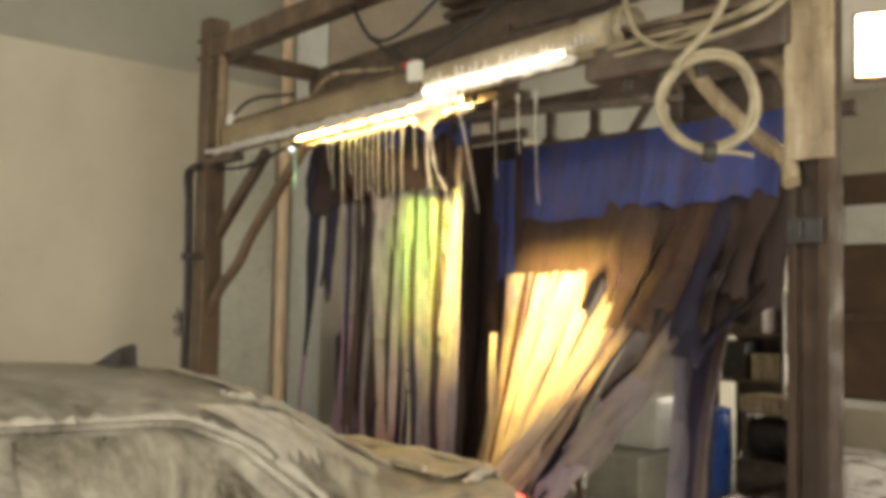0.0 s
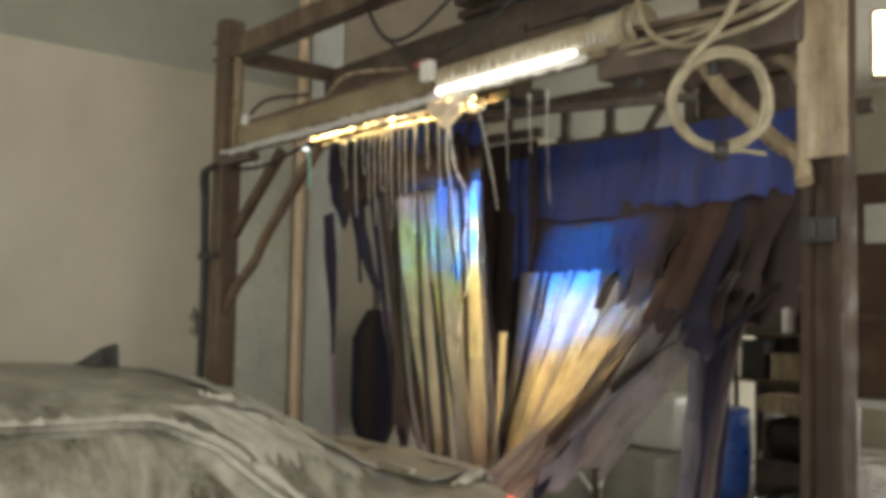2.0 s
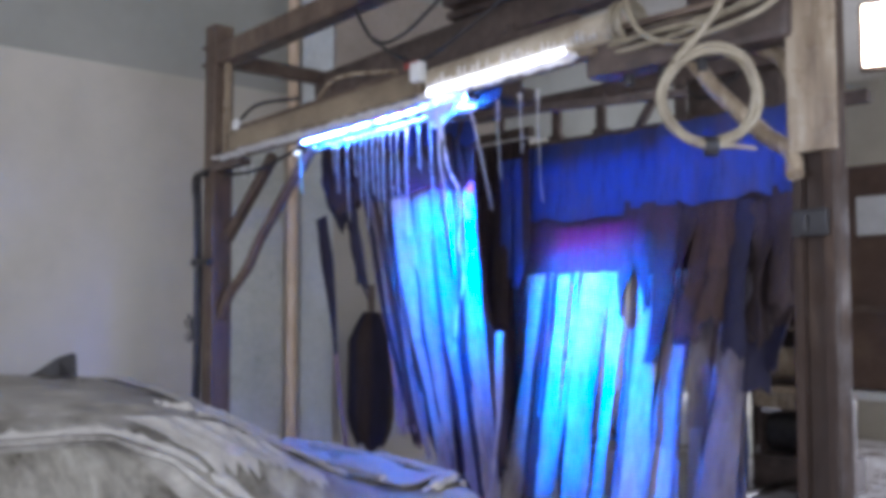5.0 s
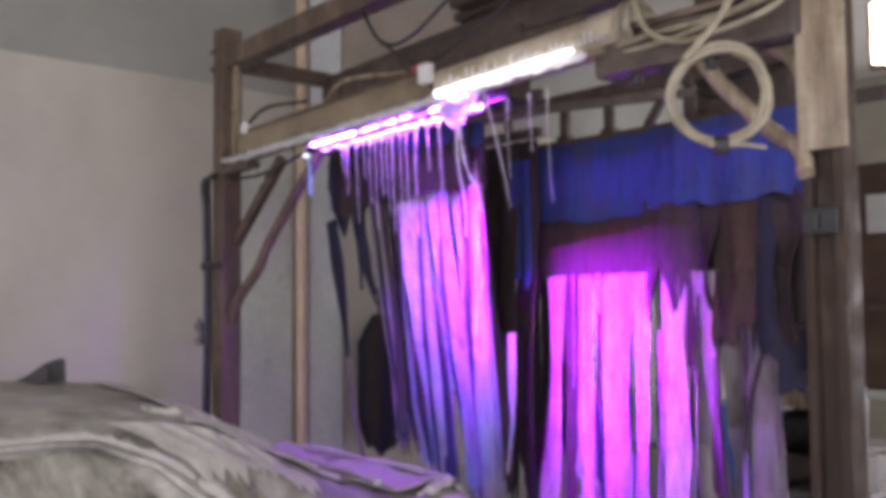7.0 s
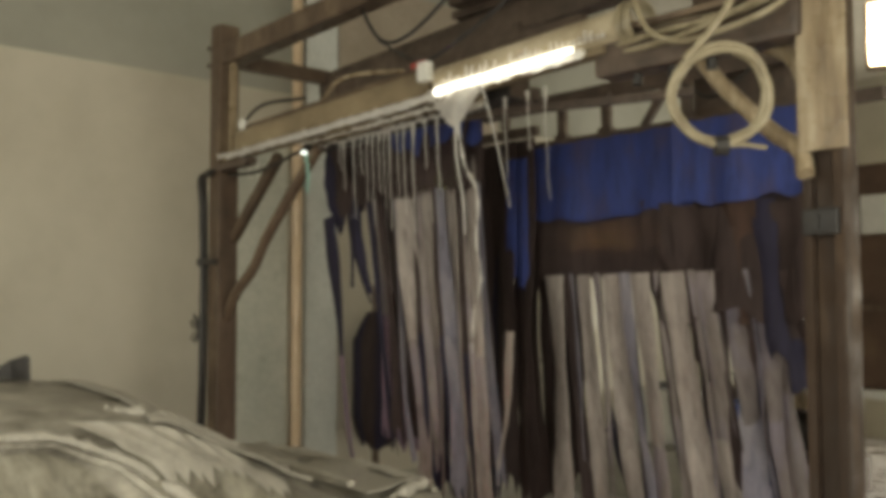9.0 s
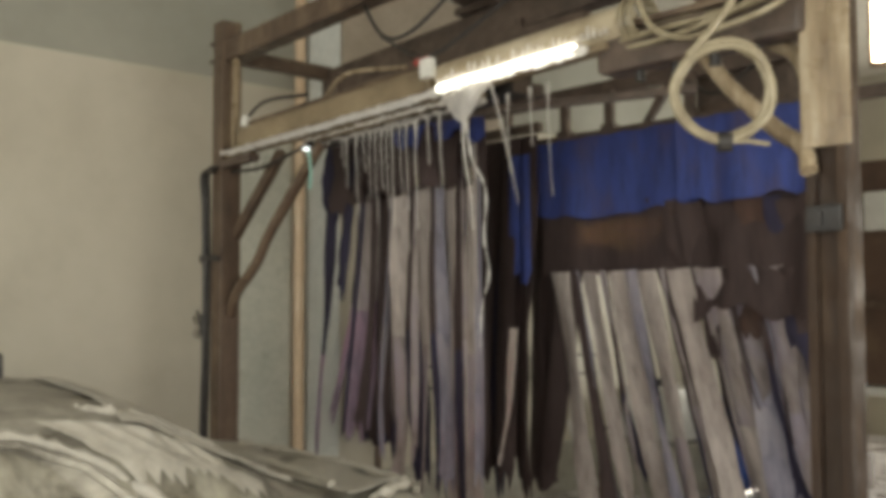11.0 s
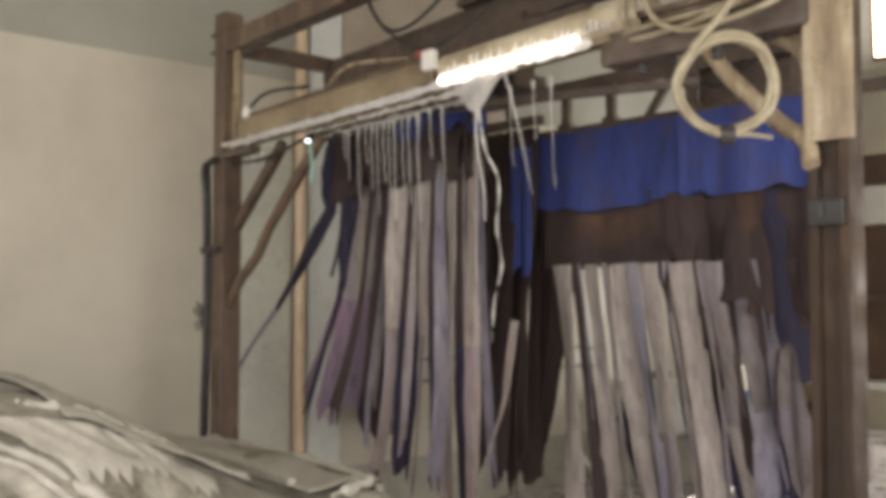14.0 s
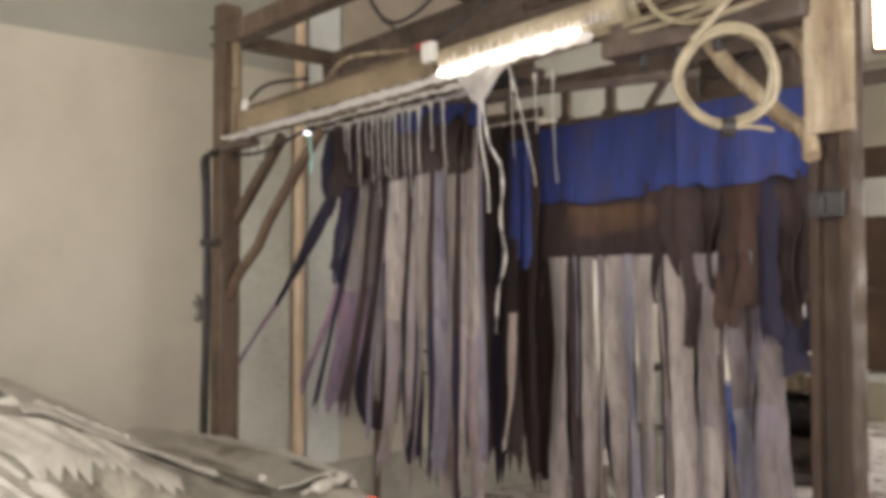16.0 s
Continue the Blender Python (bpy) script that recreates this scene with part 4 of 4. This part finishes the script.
part("cap", tube([(0, 0.1, 0.86), (0, 0.1, 0.92)], 0.08, 16), M_BLACK, tank)
pump = thing("pump_unit", "dark pump unit with motor and white cover", "pump", pose(0.25, 5.6, 0))
part("frame", box((-0.35, -0.25, 0), (0.45, 0.25, 0.3), 0.02), M_STEEL_D, pump)
part("motor", tube([(-0.25, 0, 0.48), (0.4, 0, 0.48)], 0.18, 20), M_BLACK, pump, smooth=True)
part("cover", box((-0.35, -0.2, 0.7), (0.4, 0.2, 0.86), 0.02), M_PLATE, pump)
part("leg", box((-0.33, -0.18, 0.3), (-0.29, 0.18, 0.7), 0.005), M_STEEL_D, pump)
part("leg", box((0.34, -0.18, 0.3), (0.38, 0.18, 0.7), 0.005), M_STEEL_D, pump)
rack = thing("storage_rack", "dark steel storage rack standing behind the pump", "rack", pose(-0.30, 6.15, 0))
for x in (-0.34, 0.34):
    for y in (-0.2, 0.2):
        part("upright", box((x - 0.02, y - 0.02, 0), (x + 0.02, y + 0.02, 1.82), 0.004), M_STEEL_D, rack)
for z in (0.92, 1.36, 1.78):
    part("shelf", box((-0.37, -0.23, z), (0.37, 0.23, z + 0.03), 0.004), M_STEEL, rack)
part("back_panel", box((-0.36, 0.222, 0.2), (0.36, 0.24, 1.8), 0.004), M_STEEL_D, rack)
for x, w, h, z, m, label in ((-0.18, 0.26, 0.34, 0.952, M_BLACK, "black plastic crate on the rack shelf"), (0.16, 0.30, 0.22, 0.952, M_PLATE, "pale dirty carton on the rack shelf"), (-0.08, 0.42, 0.30, 1.392, M_STEEL_D, "dark brown box on the rack shelf")):
    crate = thing("storage_box", label, "box", pose(-0.30 + x, 6.13, z))
    part("body", box((-w / 2, -0.16, 0), (w / 2, 0.16, h), 0.012), m, crate)
    part("lid", box((-w / 2 - 0.008, -0.168, h + 0.001), (w / 2 + 0.008, 0.168, h + 0.03), 0.008), m, crate)
brush = thing("side_brush", "dark wet brush of hanging bristle strips on the wall", "brush", pose(-0.80, 1.62, 0))
part("shaft", tube([(0, 0, 0), (0, 0, 1.75)], 0.025, 12), M_STEEL, brush)
g = random.Random(21)
for k in range(16):
    a = k * 0.3927 + g.uniform(-0.1, 0.1)
    part("bristle_strip", sheet(lambda u, v, a=a, s=g.random(): Vector((math.cos(a + 0.5 * (u - 0.5)) * (0.05 + 0.10 * min(1, 5 * v, 0.35 + 4 * (1 - v))), math.sin(a + 0.5 * (u - 0.5)) * (0.05 + 0.10 * min(1, 5 * v, 0.35 + 4 * (1 - v))), 1.56 - (0.86 + 0.06 * s) * v)), 2, 9, 0.008), M_MAROON if k % 3 else M_NAVY, brush, smooth=True)
cab = thing("brown_cabinet", "dark brown cabinet at the back of the bay", "cabinet", pose(1.55, 5.3, 0))
part("body", box((-0.85, -0.3, 0.95), (0.9, 0.3, 2.7), 0.015), worn("brown_cabinet_paint", (0.10, 0.06, 0.04), (0.06, 0.035, 0.025), (0.15, 0.1, 0.06), 3, 0.5), cab)
part("table", box((-0.95, -0.4, 0.88), (1.0, 0.4, 0.945), 0.01), M_WHITE, cab, "white worktop under the cabinet")
for x in (-0.85, 0.85):
    part("leg", box((x - 0.03, -0.3, 0), (x + 0.03, 0.3, 0.88), 0.005), M_STEEL_D, cab)
part("shelf_strip", box((-0.8, -0.325, 1.55), (0.85, -0.303, 1.6), 0.004), M_STEEL, cab)
part("notice", box((-0.5, -0.325, 2.15), (-0.1, -0.303, 2.45), 0.004), M_WHITE, cab, "pale blank notice plate")
rail2 = thing("guide_rail", "low wet steel wheel guide rail on the floor", "rail")
part("tube", tube(smoothline([(0.35, -4.5, 0.11), (0.35, 2.0, 0.11), (0.35, 5.5, 0.11)]), 0.04, 14), M_CHROME, rail2, smooth=True)
for y in (-4, -2, 0.2, 2, 4):
    part("foot", box((0.32, y - 0.05, 0), (0.38, y + 0.05, 0.08), 0.006), M_STEEL_D, rail2)
stand = thing("nozzle_stand", "brown upright spray nozzle stand with tap", "stand", pose(0.55, 2.35, 0))
part("upright", box((-0.025, -0.025, 0), (0.025, 0.025, 0.72), 0.006), M_STEEL, stand)
part("tap", add_box(box((0.0, -0.06, 0.55), (0.07, -0.026, 0.58), 0.006), (0.04, -0.065, 0.5), (0.065, -0.03, 0.6), 0.006), M_CHROME, stand)
part("foot", box((-0.1, -0.1, 0), (0.1, 0.1, 0.02), 0.004), M_STEEL_D, stand)
for pts in ([(-0.2, 2.9, 0.75), (-0.15, 2.95, 0.5), (-0.05, 3.05, 0.28), (0.1, 3.2, 0.03), (0.4, 3.5, 0.015)],):
    tagged(part("white_hose", tube(smoothline(pts), 0.014, 8), M_WHITE, smooth=True), "thin white hose hanging down to the wet floor", "hose")

hoop = bmesh.new()
for k in range(3):
    add_tube(hoop, [(0.012 * k + 0.008 * math.sin(3 * a + k), (0.20 + 0.012 * k) * math.cos(a), (0.20 + 0.010 * k) * math.sin(a)) for a in [i * 2 * math.pi / 36 for i in range(37)]], 0.012, 8)
tagged(part("hose_hoop", hoop, M_BLACK, smooth=True, at=pose(-0.95, 4.35, 0.30)), "black rubber hose coiled in a hoop at the wall foot", "hose")
for y, z in ((3.55, 1.0), (3.75, 1.16)):
    tagged(part("wall_hook", tube(smoothline([(-1.0, y, z), (-0.93, y, z), (-0.90, y, z + 0.02), (-0.89, y, z + 0.06)]), 0.012, 8), M_BLACK), "small dark hook on the wall", "hook")

# ================= car =================
ROOF = [(-2.25, 0.97), (-2.1, 1.03), (-1.75, 1.22), (-1.45, 1.35), (-1.1, 1.41), (-0.6, 1.435), (-0.2, 1.425), (0.05, 1.405), (0.2, 1.375), (0.4, 1.27), (0.6, 1.145), (0.78, 1.055), (0.84, 1.035)]
TOP = [(-3.38, 0.55), (-3.33, 0.68), (-3.2, 0.76), (-2.8, 0.88), (-2.25, 0.97), (-1.5, 0.965), (0, 0.985), (0.6, 1.03), (0.84, 1.062), (1.02, 1.066), (1.10, 1.06), (1.14, 1.02), (1.18, 0.85), (1.21, 0.62), (1.22, 0.5)]
HALF = [(-3.38, 0.55), (-3.3, 0.68), (-3.0, 0.80), (-2.6, 0.87), (-1.5, 0.9), (0, 0.9), (0.6, 0.88), (0.9, 0.83), (1.05, 0.76), (1.14, 0.68), (1.22, 0.60)]


def body_fn(u, v):
    y = -3.38 + 4.60 * u
    zt, w = ease(TOP, y), ease(HALF, y)
    s = abs(v * 2 - 1)
    sign = 1 if v > 0.5 else -1
    xs = float(np.interp(s, [0, 0.25, 0.45, 0.55, 0.62, 0.7, 0.85, 1], [0, 0.5, 0.82, 0.93, 0.985, 1.0, 0.985, 0.9]))
    zs = float(np.interp(s, [0, 0.25, 0.45, 0.55, 0.62, 0.7, 0.85, 1], [0, 0.012, 0.035, 0.065, 0.13, 0.25, 0.45, 1.0]))
    zb = 0.24
    z = zt - zs * 0.9 if zs < 0.5 else zt - 0.405 - (zs - 0.45) / 0.55 * max(0, zt - 0.405 - zb)
    return Vector((sign * xs * w, y, max(zb, z)))


def cab_at(y, s):
    """The cabin's surface: s from 0 in the roof's middle to 1 at the belt line."""
    zr, zb = ease(ROOF, y), ease(TOP, y) - 0.02
    h = max(0.0, zr - zb)
    k = min(1, h / 0.36)
    x = float(np.interp(s, [0, 0.3, 0.5, 0.6, 0.68, 0.78, 1], [0, 0.33, 0.51, 0.575, 0.61, 0.65, 0.81]))
    z = float(np.interp(s, [0, 0.3, 0.5, 0.6, 0.68, 0.78, 1], [0, 0.018, 0.045, 0.075, 0.115, 0.4 * 0.38, 0.40]))
    drop = z * k if s < 0.7 else z / 0.40 * h
    drop = min(max(drop, 0), h + 0.02)
    return Vector((x * (0.9 + 0.1 * k), y, zr - drop))


def cab_fn(u, v):
    y = -2.25 + 3.09 * u
    s = abs(v * 2 - 1)
    p = cab_at(y, s)
    return Vector((p.x if v > 0.5 else -p.x, p.y, p.z))


CAR0 = (1.46, -1.09, 0.0)
car = thing("car", "saloon car covered in running white foam", "car", pose(*CAR0))
bm = sheet(body_fn, 70, 40)
bmesh.ops.recalc_face_normals(bm, faces=bm.faces[:])
body = part("body", bm, M_CARSIDE, car, "lower body streaked with foam", smooth=True)
part("underbody", box((-0.78, -3.2, 0.2), (0.78, 1.15, 0.5), 0.03), M_BLACK, car)
bm = sheet(cab_fn, 60, 44)
bmesh.ops.recalc_face_normals(bm, faces=bm.faces[:])
cabin = part("cabin", bm, M_CAR, car, "roof and pillars thick with foam", smooth=True)


def shell(y0, y1, s0, s1, side, slant0=0.0, slant1=0.0, proud=0.007, nu=24, nv=10):
    def fn(u, v):
        s = s0 + (s1 - s0) * v
        y = y0 + slant0 * v + (y1 + slant1 * v - y0 - slant0 * v) * u
        p = cab_at(y, s)
        return Vector((side * (p.x + proud * 0.9), p.y, p.z + proud * 0.5))
    return sheet(fn, nu, nv)


for side in (1, -1):
    part("side_window", shell(-1.35, -0.62, 0.70, 0.985, side, -0.55, 0.0), M_GLASS, cabin, "dark side glass streaked with foam", smooth=True)
    part("side_window", shell(-0.55, -0.14, 0.70, 0.985, side, 0.0, 0.30), M_GLASS, cabin, "dark side glass streaked with foam", smooth=True)
    pts = [cab_at(y, 0.685) + Vector((0.012, 0, 0)) for y in np.linspace(-1.5, -0.12, 16)] + [cab_at(-0.12 + 0.42 * k / 6, 0.685 + 0.3 * k / 6) + Vector((0.012, 0, 0.006)) for k in range(1, 7)]
    part("window_trim", tube([(side * p.x, p.y, p.z) for p in pts], 0.010, 8), M_CAR, cabin, "foam covered trim over the windows", smooth=True)
    pts = [cab_at(y, 1.0) + Vector((0.02, 0, 0.0)) for y in np.linspace(-1.9, 0.55, 18)]
    part("belt_trim", tube([(side * p.x, p.y, p.z) for p in pts], 0.009, 8), M_CHROME, cabin, smooth=True)
    part("tail_light", sheet(lambda u, v, side=side: Vector((side * (0.42 + 0.29 * u), 1.185 - 0.14 * u ** 3 + 0.012, 0.80 + 0.16 * v)), 8, 3, 0.03), M_TAIL, body, "glowing red tail light", smooth=True)
    for y in (-2.5, 0.35):
        wh = part("wheel", tube([(side * 0.70, y, 0.32), (side * 0.72, y, 0.32), (side * 0.88, y, 0.32), (side * 0.90, y, 0.32)], [0.29, 0.32, 0.32, 0.29], 28), M_TYRE, car, "black tyre")
        part("rim", tube([(side * 0.895, y, 0.32), (side * 0.91, y, 0.32)], [0.21, 0.19], 20), M_CHROME, wh)
    mir = part("wing_mirror", box((side * 0.98 - 0.09, -1.78, 0.97), (side * 0.98 + 0.09, -1.66, 1.1), 0.03), M_CAR, car)


def rear_fn(u, v):
    y = 0.24 + 0.5 * v
    s = abs(u * 2 - 1) * (0.60 - 0.02 * v)
    p = cab_at(y, s)
    return Vector(((p.x if u > 0.5 else -p.x), p.y + 0.004, p.z + 0.006))


part("rear_window", sheet(rear_fn, 24, 12), M_GLASS, cabin, "dark rear glass half hidden by foam", smooth=True)
part("windscreen", sheet(lambda u, v: cab_at(-2.15 + 0.65 * v, abs(u * 2 - 1) * 0.6) * 1.0 if u > 0.5 else Vector((-cab_at(-2.15 + 0.65 * v, abs(u * 2 - 1) * 0.6).x, -2.15 + 0.65 * v, cab_at(-2.15 + 0.65 * v, abs(u * 2 - 1) * 0.6).z)), 20, 10), M_GLASS, car, "dark windscreen", smooth=True, at=pose(0, -0.006, 0.007))
# ragged foam sheet sliding down the rear glass
g = random.Random(31)
teeth = [g.uniform(0.25, 0.55) for _ in range(30)]


def slide_fn(u, v):
    e = float(np.interp(u * 29, range(30), teeth))
    y = 0.14 + (0.18 + 0.5 * e) * v
    s = abs(u * 2 - 1) * 0.58
    p = cab_at(y, s)
    return Vector((p.x if u > 0.5 else -p.x, p.y + 0.008, p.z + 0.012 + 0.008 * math.sin(u * 40) * math.sin(v * 9)))


part("foam_sheet", sheet(slide_fn, 87, 10, 0.006), M_CARFOAM, cabin, "ragged white foam sliding down the rear glass", smooth=True)

drops = [g.uniform(0.12, 0.20) + (0.07 if k % 2 else 0.0) for k in range(25)]


def pillar_fn(side):
    def fn(u, v):
        e = float(np.interp(u * 24, range(25), drops))
        s = 0.60 + (0.03 + 0.8 * e) * v
        p = cab_at(-0.08 + 0.42 * u + 0.18 * v, s)
        lump = 0.006 * math.sin(u * 31 + v * 5) * math.sin(v * 8)
        return Vector((side * (p.x + 0.014 + lump), p.y, p.z + 0.008))
    return fn


for side in (1, -1):
    part("foam_sheet", sheet(pillar_fn(side), 72, 10), M_CARFOAM, cabin, "ragged white foam running down the rear pillar", smooth=True)
    part("quarter_glass", shell(0.02, 0.40, 0.70, 0.97, side, 0.16, 0.20), M_GLASS, cabin, "dark quarter glass under foam", smooth=True)


def foam_roll(pts, r, seed):
    """A lumpy roll of foam along a line on the car."""
    g = random.Random(seed)
    line = smoothline(pts, 7)
    return tube([p + Vector((g.uniform(-0.006, 0.006), 0, g.uniform(-0.004, 0.004))) for p in line], [r * g.uniform(0.55, 1.35) * (1 if 2 < i < len(line) - 3 else 0.5) for i in range(len(line))], 9)


def on_cab(y, s, up=0.004):
    return cab_at(y, s) + Vector((0, 0, up))


part("foam_roll", foam_roll([on_cab(y, 0.67) for y in np.linspace(-1.7, -0.12, 12)] + [on_cab(0.02, 0.74), on_cab(0.16, 0.84), on_cab(0.29, 0.95)], 0.016, 1), M_CARFOAM, cabin, smooth=True)
part("foam_roll", foam_roll([on_cab(y, 0.50) for y in np.linspace(0.05, 0.74, 9)], 0.014, 2), M_CARFOAM, cabin, smooth=True)
part("foam_roll", foam_roll([Vector((-on_cab(y, 0.52).x, y, on_cab(y, 0.52).z)) for y in np.linspace(-0.4, 0.7, 9)], 0.012, 3), M_CARFOAM, cabin, smooth=True)
part("foam_roll", foam_roll([(0.66, 0.86, 1.055), (0.62, 0.98, 1.06), (0.55, 1.06, 1.06), (0.2, 1.09, 1.068), (-0.3, 1.085, 1.066), (-0.6, 1.04, 1.05)], 0.016, 4), M_CARFOAM, body, smooth=True)
part("foam_roll", foam_roll([(0.5, 0.83, 1.07), (0.1, 0.87, 1.075), (-0.4, 0.84, 1.07)], 0.02, 5), M_CARFOAM, body, smooth=True)
part("foam_patch", sheet(lambda u, v: Vector((-0.55 + 1.15 * u, 0.82 + (0.24 + 0.04 * math.sin(u * 13)) * v, 1.064 + 0.014 * math.sin(u * 17 + v * 4) * math.sin(v * 3.1) + 0.012 * v * (1 - v) * 4)), 40, 10, 0.005), M_CARFOAM, body, "thick foam lying on the boot lid", smooth=True)
fin = bmesh.new()
prof = [(-0.10, 0.0, 0.035), (-0.06, 0.015, 0.03), (0.0, 0.055, 0.018), (0.045, 0.068, 0.010), (0.055, 0.06, 0.012), (0.05, 0.0, 0.03)]
L_, R_ = [], []
for y, z, w in prof:
    L_.append((fin.verts.new((-w, y, -0.01)), fin.verts.new((-w * 0.35, y, z))))
    R_.append((fin.verts.new((w, y, -0.01)), fin.verts.new((w * 0.35, y, z))))
for a, b, c, d in zip(L_, L_[1:], R_, R_[1:]):
    fin.faces.new((a[0], a[1], b[1], b[0]))
    fin.faces.new((c[1], c[0], d[0], d[1]))
    fin.faces.new((a[1], c[1], d[1], b[1]))
fin.faces.new((L_[0][0], R_[0][0], R_[0][1], L_[0][1]))
fin.faces.new((L_[-1][1], R_[-1][1], R_[-1][0], L_[-1][0]))
part("shark_fin_antenna", fin, M_BLACK, cabin, "black shark-fin roof antenna", at=pose(0, -0.02, 1.41))
part("trunk_seam", tube([(-0.62, 1.13, 0.985), (-0.4, 1.165, 0.975), (0.4, 1.165, 0.975), (0.62, 1.13, 0.985)], 0.008, 8), M_BLACK, body)
part("trunk_lip", tube(smoothline([(-0.64, 1.05, 1.045), (-0.4, 1.09, 1.055), (0, 1.10, 1.06), (0.4, 1.09, 1.055), (0.64, 1.05, 1.045)]), 0.011, 10), M_CAR, body, "foam edged boot lip", smooth=True)
CAR_GO = [(0, 0), (1.5, 0.08), (3.5, 0.17), (4.2, 0.195), (7, 0.29), (9, 0.385), (12.5, 0.535), (14.3, 0.63), (16, 0.715)]
MOVES.append((car, [(t, pose(CAR0[0], CAR0[1] - d, 0)) for t, d in CAR_GO]))


def motions():
    for ob, rows in MOVES:
        walk(ob, rows)


motions()
